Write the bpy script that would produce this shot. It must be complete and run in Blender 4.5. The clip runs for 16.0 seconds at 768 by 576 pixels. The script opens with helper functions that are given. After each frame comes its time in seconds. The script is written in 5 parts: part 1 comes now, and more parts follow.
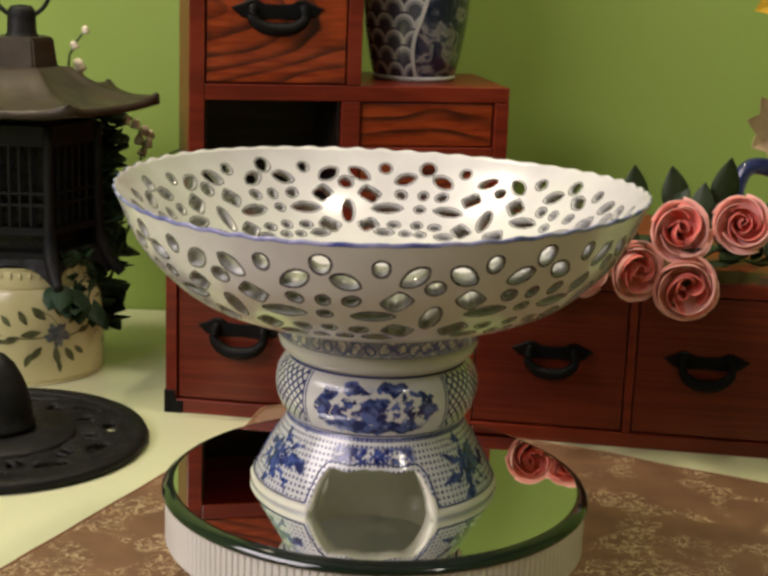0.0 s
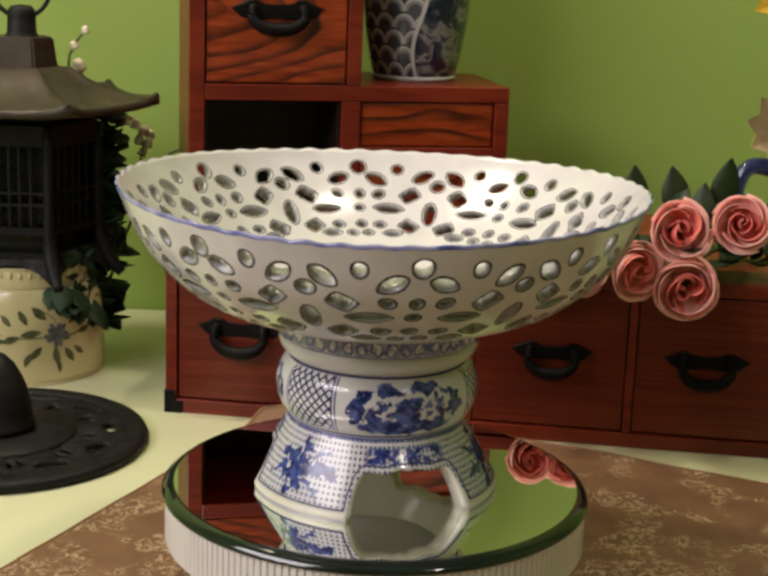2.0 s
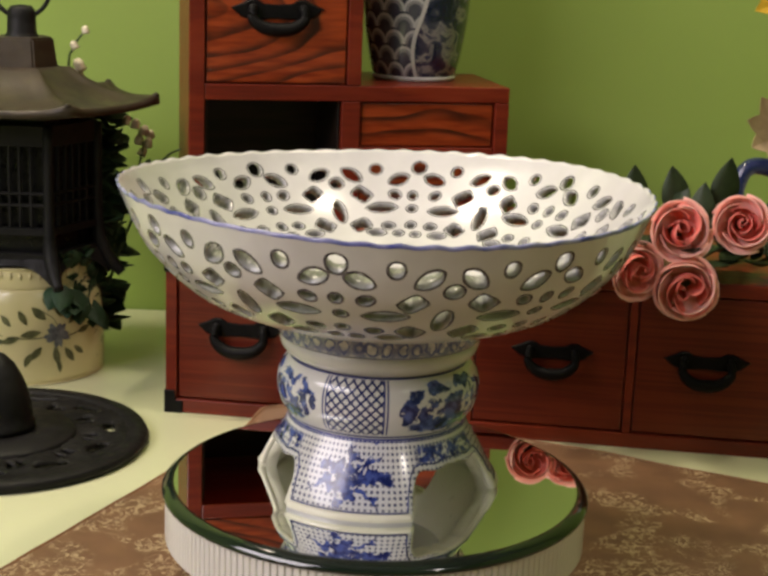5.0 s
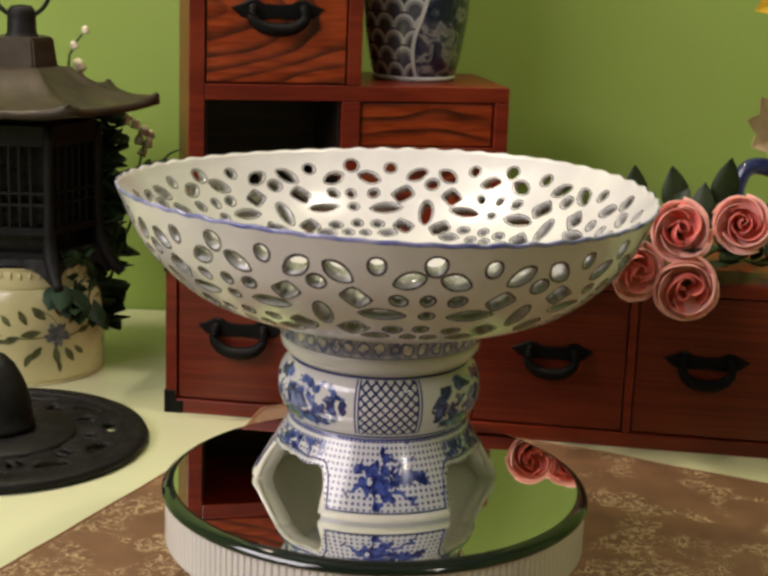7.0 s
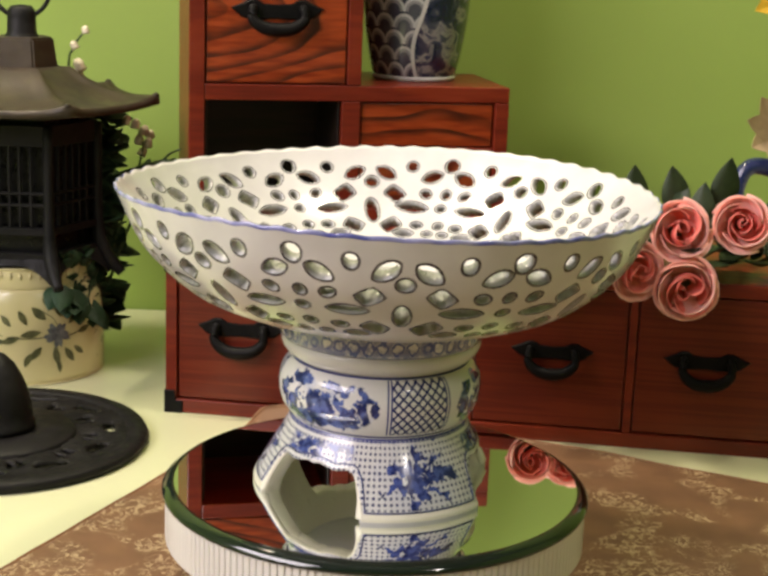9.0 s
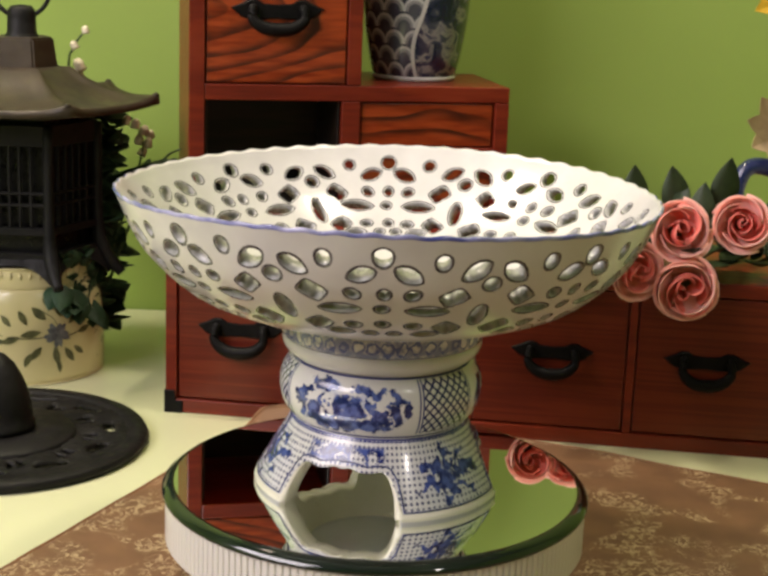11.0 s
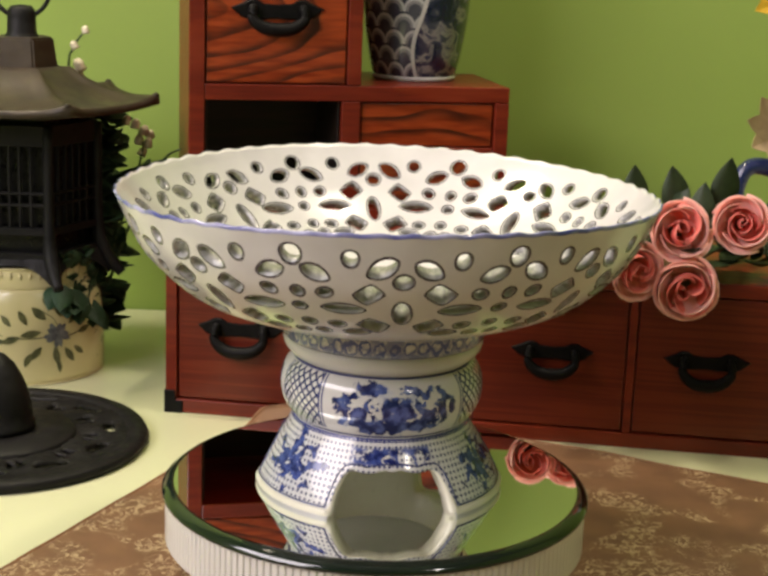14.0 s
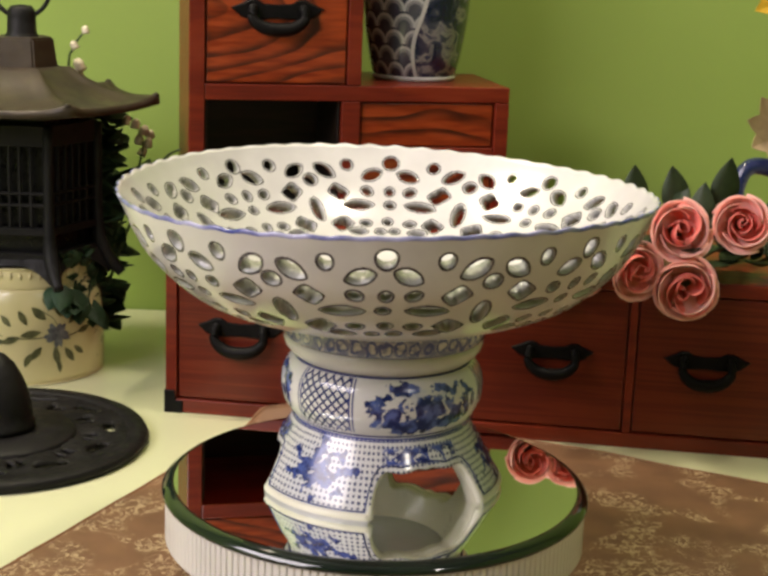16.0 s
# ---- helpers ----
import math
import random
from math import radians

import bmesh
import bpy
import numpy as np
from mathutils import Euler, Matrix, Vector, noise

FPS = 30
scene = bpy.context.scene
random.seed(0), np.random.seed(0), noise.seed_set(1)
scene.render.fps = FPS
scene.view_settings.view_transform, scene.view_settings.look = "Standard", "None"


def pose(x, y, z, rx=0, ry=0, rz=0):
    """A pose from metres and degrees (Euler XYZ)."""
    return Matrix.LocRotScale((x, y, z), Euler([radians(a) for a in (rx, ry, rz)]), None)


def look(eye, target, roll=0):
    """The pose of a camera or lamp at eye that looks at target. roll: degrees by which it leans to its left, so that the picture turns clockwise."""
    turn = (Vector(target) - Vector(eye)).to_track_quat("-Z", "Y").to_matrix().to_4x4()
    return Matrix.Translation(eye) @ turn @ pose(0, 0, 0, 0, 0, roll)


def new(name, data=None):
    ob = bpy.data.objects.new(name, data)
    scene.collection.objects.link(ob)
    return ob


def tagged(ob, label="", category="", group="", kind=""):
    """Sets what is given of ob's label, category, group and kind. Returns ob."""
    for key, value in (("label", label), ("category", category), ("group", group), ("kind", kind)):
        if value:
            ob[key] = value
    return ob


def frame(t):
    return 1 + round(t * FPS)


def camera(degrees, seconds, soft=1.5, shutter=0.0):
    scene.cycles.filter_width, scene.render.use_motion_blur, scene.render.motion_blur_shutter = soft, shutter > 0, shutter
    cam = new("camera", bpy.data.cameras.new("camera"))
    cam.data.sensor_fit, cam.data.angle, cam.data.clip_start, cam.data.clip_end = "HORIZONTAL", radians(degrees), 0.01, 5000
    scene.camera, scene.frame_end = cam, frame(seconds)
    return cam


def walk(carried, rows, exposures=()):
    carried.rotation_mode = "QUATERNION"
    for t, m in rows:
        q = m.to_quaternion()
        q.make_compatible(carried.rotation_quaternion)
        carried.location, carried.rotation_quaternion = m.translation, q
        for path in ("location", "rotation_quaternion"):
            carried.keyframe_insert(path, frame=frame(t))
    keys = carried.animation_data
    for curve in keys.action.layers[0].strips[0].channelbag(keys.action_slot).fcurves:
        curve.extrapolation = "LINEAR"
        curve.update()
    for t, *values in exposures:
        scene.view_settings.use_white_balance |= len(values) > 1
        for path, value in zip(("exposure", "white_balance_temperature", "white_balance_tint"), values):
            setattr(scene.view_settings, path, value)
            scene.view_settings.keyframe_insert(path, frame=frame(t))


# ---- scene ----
cam = camera(29.37, 16.0, soft=3.1)
EYE = (0.0, -0.70, 0.31545)
walk(cam, [(0.0, look(EYE, (0.0009, 0.272, 0.0798), 2.097)),
           (16.0, look(EYE, (0.0009, 0.272, 0.0798), 2.097))],
     [(0.0, -0.01), (3.5, 0.0), (7.4, 0.03), (8.0, 0.42), (8.4, 0.45), (9.0, 0.46), (11.3, 0.29), (16.0, 0.29)])

# ---- light ----
world = bpy.data.worlds.new("room_ambient")
scene.world = world
world.use_nodes = True
world.node_tree.nodes["Background"].inputs[0].default_value = (0.95, 0.93, 1.0, 1)
world.node_tree.nodes["Background"].inputs[1].default_value = 0.15


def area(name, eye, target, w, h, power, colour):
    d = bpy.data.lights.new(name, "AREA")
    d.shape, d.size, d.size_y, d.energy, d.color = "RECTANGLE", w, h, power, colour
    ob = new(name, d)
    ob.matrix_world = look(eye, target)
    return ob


area("window_light", (-1.17, -0.80, 1.02), (0.0, 0.0, 0.1), 1.2, 0.70, 23, (1.0, 0.90, 0.94))
# Unseen source added at upper left to grade the wall downwards.
area("added_wall_wash_light", (-0.46, 0.20, 1.12), (-0.1, 0.18, 0.0), 0.20, 0.20, 6.5, (1.0, 0.86, 0.66))
# Unseen overhead fill, added to lift the table and runner at right.
area("added_table_fill_light", (0.36, 0.12, 1.66), (0.14, 0.12, 0.0), 0.10, 0.10, 7.5, (1.0, 0.87, 0.68))
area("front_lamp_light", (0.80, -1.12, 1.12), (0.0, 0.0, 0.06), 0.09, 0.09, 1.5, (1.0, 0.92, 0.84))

# ---- node helpers ----


class Mat:
    """A small builder of node materials."""

    def __init__(self, name, colour=(0.5, 0.5, 0.5), rough=0.5, metal=0.0, coat=0.0, spec=0.5):
        self.m = bpy.data.materials.new(name)
        self.m.use_nodes = True
        self.t = self.m.node_tree
        self.b = self.t.nodes["Principled BSDF"]
        self.b.inputs["Base Color"].default_value = (*colour, 1)
        self.b.inputs["Roughness"].default_value = rough
        self.b.inputs["Metallic"].default_value = metal
        self.b.inputs["Coat Weight"].default_value = coat
        self.b.inputs["Coat Roughness"].default_value = 0.08
        self.b.inputs["Specular IOR Level"].default_value = spec
        self._co = None

    def node(self, kind, **inputs):
        n = self.t.nodes.new(kind)
        for k, v in inputs.items():
            self.put(v, n.inputs[k.replace("_", " ")])
        return n

    def put(self, v, socket):
        if isinstance(v, bpy.types.NodeSocket):
            self.t.links.new(v, socket)
        elif isinstance(v, tuple) and len(v) == 3 and socket.type == "RGBA":
            socket.default_value = (*v, 1)
        else:
            socket.default_value = v

    def co(self):
        if self._co is None:
            self._co = self.node("ShaderNodeTexCoord").outputs["Object"]
        return self._co

    def xyz(self):
        n = self.node("ShaderNodeSeparateXYZ", Vector=self.co())
        return n.outputs[0], n.outputs[1], n.outputs[2]

    def math(self, op, a, b=0.0, c=0.0):
        n = self.t.nodes.new("ShaderNodeMath")
        n.operation = op
        for v, s in zip((a, b, c), n.inputs):
            self.put(v, s)
        return n.outputs[0]

    def step(self, v, lo, hi, a=0.0, b=1.0):
        n = self.node("ShaderNodeMapRange")
        n.interpolation_type = "SMOOTHSTEP"
        for k, s in zip((v, lo, hi, a, b), n.inputs):
            self.put(k, s)
        return n.outputs[0]

    def noise(self, scale, detail=4.0, vec=None, stretch=None, distort=0.0, rough=0.5):
        v = vec or self.co()
        if stretch:
            mp = self.node("ShaderNodeMapping", Vector=v)
            mp.inputs["Scale"].default_value = stretch
            v = mp.outputs[0]
        n = self.node("ShaderNodeTexNoise", Vector=v, Scale=scale, Detail=detail, Distortion=distort, Roughness=rough)
        return n.outputs["Fac"]

    def ramp(self, fac, *stops):
        n = self.node("ShaderNodeValToRGB", Fac=fac)
        e = n.color_ramp.elements
        while len(e) < len(stops):
            e.new(0.5)
        for el, (p, c) in zip(e, stops):
            el.position, el.color = p, (*c, 1)
        return n.outputs[0]

    def mix(self, fac, a, b, mode="MIX"):
        n = self.t.nodes.new("ShaderNodeMix")
        n.data_type, n.blend_type = "RGBA", mode
        self.put(fac, n.inputs[0])
        self.put(a, n.inputs[6])
        self.put(b, n.inputs[7])
        return n.outputs[2]

    def colour(self, s):
        self.put(s, self.b.inputs["Base Color"])
        return self

    def rough(self, s):
        self.put(s, self.b.inputs["Roughness"])
        return self

    def bump(self, height, strength=0.3, dist=0.001):
        n = self.node("ShaderNodeBump", Height=height, Strength=strength, Distance=dist)
        self.t.links.new(n.outputs[0], self.b.inputs["Normal"])
        return self


# ---- materials ----
CREAM, BLUE, DEEP = (0.74, 0.73, 0.66), (0.035, 0.06, 0.30), (0.012, 0.018, 0.11)


def glazed(name):
    """White porcelain with a warm unevenness; returns the builder and its base colour."""
    m = Mat(name, CREAM, 0.21, coat=0.38)
    base = m.ramp(m.noise(45, 5), (0.3, (0.60, 0.58, 0.575)), (0.7, (0.685, 0.665, 0.66)))
    m.bump(m.noise(90, 3), 0.10, 0.001)
    return m, base


def polar(m):
    x, y, z = m.xyz()
    return m.math("MULTIPLY", m.math("ARCTAN2", y, x), 180 / math.pi), z


def around(m, deg, count, offset):
    """Degrees from the nearest of count directions, the first at offset."""
    w = 360 / count
    return m.math("SUBTRACT", m.math("FLOORED_MODULO", m.math("ADD", deg, 720 - offset + w / 2), w), w / 2)


def band(m, v, centre, half, soft):
    """1 within half of centre."""
    return m.step(m.math("ABSOLUTE", m.math("SUBTRACT", v, centre)), half, half + soft, 1.0, 0.0)


def m_bowl():
    m, base = glazed("porcelain_white")
    return m.colour(base).m


def m_hole_line():
    m = Mat("painted_hole_outline", (0.08, 0.08, 0.12), 0.25, coat=0.4)
    m.colour(m.ramp(m.noise(350, 3), (0.36, (0.026, 0.024, 0.034)), (0.72, (0.18, 0.172, 0.175))))
    return m.m


def m_rim_line():
    m = Mat("painted_blue_rim", BLUE, 0.2, coat=0.5)
    m.colour(m.ramp(m.noise(60, 4), (0.36, (0.07, 0.08, 0.30)), (0.64, (0.42, 0.41, 0.62))))
    return m.m


def m_line():
    m = Mat("painted_navy_line", DEEP, 0.2, coat=0.5)
    m.colour(m.ramp(m.noise(160, 4), (0.35, (0.010, 0.013, 0.08)), (0.7, (0.06, 0.08, 0.26))))
    return m.m


def m_collar():
    m, base = glazed("porcelain_scroll_band")
    d, z = polar(m)
    u = around(m, d, 46, 0)
    v = m.math("DIVIDE", m.math("SUBTRACT", z, 0.0818), 0.0038)
    uu = m.math("DIVIDE", u, 4.0)
    rr = m.math("SQRT", m.math("ADD", m.math("MULTIPLY", uu, uu), m.math("MULTIPLY", v, v)))
    n = m.noise(260, 3)
    ring = band(m, m.math("ADD", rr, m.math("MULTIPLY", m.math("SUBTRACT", n, 0.5), 2.2)), 0.68, 0.15, 0.12)
    wash = m.math("MULTIPLY", m.step(n, 0.30, 0.62), 0.8)
    inside = band(m, z, 0.0818, 0.0042, 0.0004)
    f = m.math("MULTIPLY", m.math("MAXIMUM", ring, wash), inside)
    lines = m.math("MAXIMUM", band(m, z, 0.0771, 0.0002, 0.0003), band(m, z, 0.0866, 0.0002, 0.0003))
    c = m.mix(f, base, (0.085, 0.11, 0.27))
    return m.colour(m.mix(m.math("MULTIPLY", lines, 0.9), c, DEEP)).m


def m_bulge():
    m, base = glazed("porcelain_painted_panels")
    d, z = polar(m)
    lat = around(m, d, 3, -30)
    pan = around(m, d, 3, -90)
    u = m.math("MULTIPLY", lat, 0.000868)
    a = m.math("ADD", u, z)
    b = m.math("SUBTRACT", u, z)
    p = 0.0048
    cell = [m.math("ABSOLUTE", m.math("SUBTRACT", m.math("FLOORED_MODULO", m.math("ADD", s, 1.0), p), p / 2)) for s in (a, b)]
    net = m.step(m.math("MINIMUM", *cell), 0.00062, 0.00088, 1.0, 0.0)
    high = m.math("MULTIPLY", m.step(z, 0.0386, 0.0393), m.step(z, 0.0650, 0.0656, 1.0, 0.0))
    inside = m.math("MULTIPLY", band(m, lat, 0.0, 15.8, 0.4), high)
    edge = m.math("MAXIMUM", band(m, m.math("ABSOLUTE", lat), 16.4, 0.35, 0.35), band(m, m.math("ABSOLUTE", lat), 18.4, 0.3, 0.4))
    edge = m.math("MULTIPLY", edge, high)
    # a pair of beasts facing each other, painted in cobalt in each panel
    zz = m.math("DIVIDE", m.math("SUBTRACT", z, 0.0512), 0.0125)
    px = m.math("DIVIDE", m.math("ABSOLUTE", pan), 34.0)
    wob = [m.math("MULTIPLY", m.math("SUBTRACT", m.noise(k, 4), 0.5), g) for k, g in ((170, 0.75), (143, 1.0))]
    qx, qz = m.math("ADD", px, wob[0]), m.math("ADD", zz, wob[1])
    body = 0.0
    for cx, cz, a, h in ((0.0, -0.62, 0.86, 0.30), (0.05, -0.02, 0.26, 0.58), (0.34, 0.78, 0.26, 0.20), (0.86, 0.10, 0.15, 0.62), (0.58, -0.25, 0.12, 0.42), (0.44, 0.22, 0.08, 0.30), (0.72, 0.62, 0.12, 0.16)):
        ex = m.math("DIVIDE", m.math("SUBTRACT", qx, cx), a)
        ez = m.math("DIVIDE", m.math("SUBTRACT", qz, cz), h)
        body = m.math("MAXIMUM", body, m.step(m.math("ADD", m.math("MULTIPLY", ex, ex), m.math("MULTIPLY", ez, ez)), 0.80, 1.10, 1.0, 0.0))
    body = m.math("MULTIPLY", body, m.step(m.noise(330, 3), 0.22, 0.36))
    mask = m.step(m.math("ADD", m.math("POWER", px, 3.0), m.math("MULTIPLY", qz, qz)), 0.85, 1.1, 1.0, 0.0)
    tone = m.mix(m.step(m.noise(190, 3), 0.40, 0.64), (0.010, 0.016, 0.095), (0.095, 0.135, 0.38))
    wash = m.math("MULTIPLY", m.math("MULTIPLY", m.step(m.noise(120, 3), 0.5, 0.66), mask), 0.4)
    c = m.mix(wash, base, (0.25, 0.32, 0.58))
    c = m.mix(body, c, tone)
    c = m.mix(m.math("MULTIPLY", net, inside), c, (0.018, 0.026, 0.12))
    lines = m.math("MAXIMUM", band(m, z, 0.0373, 0.0004, 0.0003), band(m, z, 0.0660, 0.0003, 0.0003))
    return m.colour(m.mix(m.math("MAXIMUM", edge, lines), c, (0.03, 0.04, 0.18))).m


def m_foot():
    m, base = glazed("porcelain_dotted_foot")
    d, z = polar(m)
    leg = around(m, d, 3, -30)
    arch = around(m, d, 3, -90)
    u = m.math("MULTIPLY", leg, 0.00098)
    du = m.math("SUBTRACT", m.math("FLOORED_MODULO", m.math("ADD", u, 1.0), 0.0027), 0.00135)
    dz = m.math("SUBTRACT", m.math("FLOORED_MODULO", m.math("ADD", z, 0.0002), 0.0026), 0.0013)
    r = m.math("SQRT", m.math("ADD", m.math("MULTIPLY", du, du), m.math("MULTIPLY", dz, dz)))
    r = m.math("ADD", r, m.math("MULTIPLY", m.math("SUBTRACT", m.noise(420, 2), 0.5), 0.0009))
    dots = m.math("MULTIPLY", m.step(r, 0.00058, 0.00088, 1.0, 0.0), m.step(z, 0.0056, 0.0064))
    # a blossom on each leg
    fx = m.math("DIVIDE", leg, 22.0)
    fz = m.math("DIVIDE", m.math("SUBTRACT", z, 0.0195), 0.0125)
    fx = m.math("ADD", fx, m.math("MULTIPLY", m.math("SUBTRACT", m.noise(120, 2), 0.5), 1.3))
    fz = m.math("ADD", fz, m.math("MULTIPLY", m.math("SUBTRACT", m.noise(131, 2, stretch=(1.0, 1.3, 0.8)), 0.5), 1.3))
    fr = m.math("SQRT", m.math("ADD", m.math("MULTIPLY", fx, fx), m.math("MULTIPLY", fz, fz)))
    petal = m.math("ADD", 0.66, m.math("MULTIPLY", m.math("COSINE", m.math("MULTIPLY", m.math("ARCTAN2", fz, fx), 7.0)), 0.34))
    rag = m.math("MULTIPLY", m.math("SUBTRACT", m.noise(210, 4), 0.5), 1.35)
    flower = m.step(m.math("ADD", m.math("SUBTRACT", fr, petal), rag), -0.06, 0.06, 1.0, 0.0)
    # garland over each arch
    ax = band(m, arch, 0.0, 21.0, 5.0)
    az = band(m, z, 0.0284, 0.0026, 0.0022)
    gar = m.math("MULTIPLY", m.math("MULTIPLY", ax, az), m.step(m.noise(230, 4, distort=0.6), 0.38, 0.50))
    tone = m.mix(m.step(m.noise(260, 3), 0.36, 0.62), (0.008, 0.013, 0.10), (0.06, 0.09, 0.32))
    blur = m.math("MULTIPLY", m.step(fr, 0.6, 1.5, 1.0, 0.0), 0.25)
    c = m.mix(blur, base, (0.42, 0.45, 0.66))
    c = m.mix(m.math("MULTIPLY", dots, 0.9), c, (0.03, 0.035, 0.12))
    c = m.mix(m.math("MAXIMUM", flower, gar), c, tone)
    lines = m.math("MAXIMUM", band(m, z, 0.0357, 0.0003, 0.0003), band(m, z, 0.0347, 0.0001, 0.0003))
    return m.colour(m.mix(lines, c, (0.03, 0.04, 0.2))).m


def m_plain_glaze():
    m, base = glazed("porcelain_plain")
    return m.colour(base).m


def m_wood(name, dark, mid, light, along=(1.0, 9.0, 9.0), scale=9.0, gloss=0.36, bands=0.62):
    m = Mat(name, mid, gloss, coat=0.08, spec=0.35)
    mp = m.node("ShaderNodeMapping", Vector=m.co())
    mp.inputs["Scale"].default_value = along
    warp = m.noise(scale * 0.55, 3, vec=mp.outputs[0], distort=0.8)
    w = m.math("SINE", m.math("MULTIPLY", warp, 34.0))
    fine = m.noise(scale * 11, 5, stretch=(along[0] * 0.5, along[1] * 1.6, along[2] * 1.6))
    g = m.math("ADD", m.math("MULTIPLY", m.math("ADD", m.math("MULTIPLY", w, 0.5), 0.5), bands), m.math("MULTIPLY", fine, 1.04 - bands))
    c = m.ramp(g, (0.06, dark), (0.42, mid), (0.9, light))
    blot = m.noise(14, 3)
    m.colour(m.mix(m.math("MULTIPLY", m.step(blot, 0.45, 0.75), 0.35), c, dark))
    m.rough(m.step(fine, 0.3, 0.7, gloss - 0.06, gloss + 0.12))
    return m.bump(g, 0.12, 0.0006).m


def m_figured(name, knot_x, knot_z, flat, pitch):
    """Lacquered board with dark growth rings sweeping round a knot."""
    m = Mat(name, (0.2, 0.03, 0.01), 0.34, coat=0.1, spec=0.4)
    x, y, z = m.xyz()
    dx = m.math("MULTIPLY", m.math("SUBTRACT", x, knot_x), flat)
    dz = m.math("SUBTRACT", z, knot_z)
    d = m.math("SQRT", m.math("ADD", m.math("MULTIPLY", dx, dx), m.math("MULTIPLY", dz, dz)))
    d = m.math("ADD", d, m.math("MULTIPLY", m.math("SUBTRACT", m.noise(9, 2, stretch=(0.8, 1.0, 1.4)), 0.5), pitch * 4.5))
    saw = m.math("DIVIDE", m.math("FLOORED_MODULO", m.math("ADD", d, 1.0), pitch), pitch)
    ringed = m.math("MULTIPLY", m.step(saw, 0.35, 0.90), m.step(saw, 0.90, 1.0, 1.0, 0.0))
    ringed = m.math("MULTIPLY", ringed, m.step(m.noise(30, 2), 0.30, 0.60, 0.55, 1.0))
    fine = m.noise(150, 5, stretch=(0.25, 1.0, 2.2))
    c = m.ramp(fine, (0.3, (0.185, 0.020, 0.004)), (0.7, (0.37, 0.060, 0.010)))
    m.colour(m.mix(m.math("MULTIPLY", ringed, 0.94), c, (0.020, 0.003, 0.002)))
    m.rough(m.step(fine, 0.3, 0.7, 0.28, 0.46))
    return m.bump(fine, 0.12, 0.0005).m


WOOD_D, WOOD_M, WOOD_L = (0.028, 0.005, 0.003), (0.150, 0.023, 0.006), (0.31, 0.068, 0.013)
MAT = dict(
    # Near-black copy of the wood: shade of the open compartment as colour.
    dark_wood=m_wood("recess_shade_wood", (0.004, 0.003, 0.003), (0.010, 0.006, 0.005), (0.018, 0.009, 0.007)),
    streak_wood=m_wood("straight_grained_red_wood", (0.050, 0.005, 0.003), (0.125, 0.013, 0.005), (0.19, 0.030, 0.009), along=(0.35, 9.0, 16.0), scale=13.0, bands=0.30),
    bowl=m_bowl(), hole=m_hole_line(), rim=m_rim_line(), line=m_line(), collar=m_collar(), bulge=m_bulge(), foot=m_foot(), glaze=m_plain_glaze(),
    frame_wood=m_wood("red_lacquered_wood", (0.070, 0.007, 0.004), (0.155, 0.016, 0.006), (0.225, 0.030, 0.009), scale=6.0, bands=0.36),
    swept_wood=m_figured("sweeping_grain_drawer_wood", 0.006, 0.150, 0.42, 0.0105),
    banded_wood=m_figured("banded_grain_drawer_wood", 0.150, -0.30, 0.10, 0.0125),
    drawer_wood=m_wood("figured_drawer_wood", WOOD_D, WOOD_M, WOOD_L, along=(1.0, 3.0, 4.5), scale=14.0),
)


def m_simple(name, lo, hi, scale, rough, metal=0.0, coat=0.0, bump=0.2, bdist=0.001, detail=5, spec=0.5):
    m = Mat(name, lo, rough, metal, coat, spec)
    f = m.noise(scale, detail)
    m.colour(m.ramp(f, (0.3, lo), (0.7, hi)))
    m.rough(m.step(m.noise(scale * 2.3, 3), 0.3, 0.7, max(0.03, rough - 0.08), rough + 0.1))
    return m.bump(m.noise(scale * 3, 4), bump, bdist).m


MAT["biscuit"] = m_simple("cream_unglazed_rim", (0.76, 0.71, 0.57), (0.82, 0.78, 0.65), 60, 0.35, 0.0, 0.2, 0.1)
MAT["iron"] = m_simple("black_cast_iron", (0.007, 0.007, 0.007), (0.014, 0.013, 0.013), 60, 0.50, 0.0, 0.0, 0.5, 0.0012, spec=0.18)
MAT["bronze"] = m_simple("weathered_bronze_iron", (0.017, 0.012, 0.008), (0.062, 0.044, 0.026), 38, 0.50, 0.2, 0.0, 0.4, 0.001)
# Greyer porcelain that paints the shade inside the pierced holes.
MAT["hole_wall"] = m_simple("hole_shade_glaze", (0.27, 0.27, 0.27), (0.46, 0.45, 0.43), 200, 0.22, 0, 0.4)
# Black that stands in for the unlit inside of the lantern.
MAT["soot"] = m_simple("lantern_inner_dark", (0.004, 0.004, 0.004), (0.008, 0.008, 0.008), 90, 0.3, 0.0, 0.0, spec=0.2)
MAT["hardware"] = m_simple("black_iron_hardware", (0.004, 0.004, 0.004), (0.008, 0.007, 0.007), 120, 0.5, 0.0, spec=0.12)
MAT["wall"] = m_simple("green_painted_wall", (0.248, 0.360, 0.068), (0.274, 0.384, 0.078), 3.0, 0.62, bump=0.12)
MAT["ceiling"] = m_simple("white_ceiling_paint", (0.50, 0.49, 0.46), (0.54, 0.53, 0.50), 4.0, 0.85)
MAT["floorwood"] = m_wood("brown_floor_boards", (0.06, 0.03, 0.015), (0.17, 0.09, 0.045), (0.26, 0.15, 0.08), scale=3.0)
TABLE = Mat("pale_cream_table_top", (0.66, 0.68, 0.43), 0.30, coat=0.3)
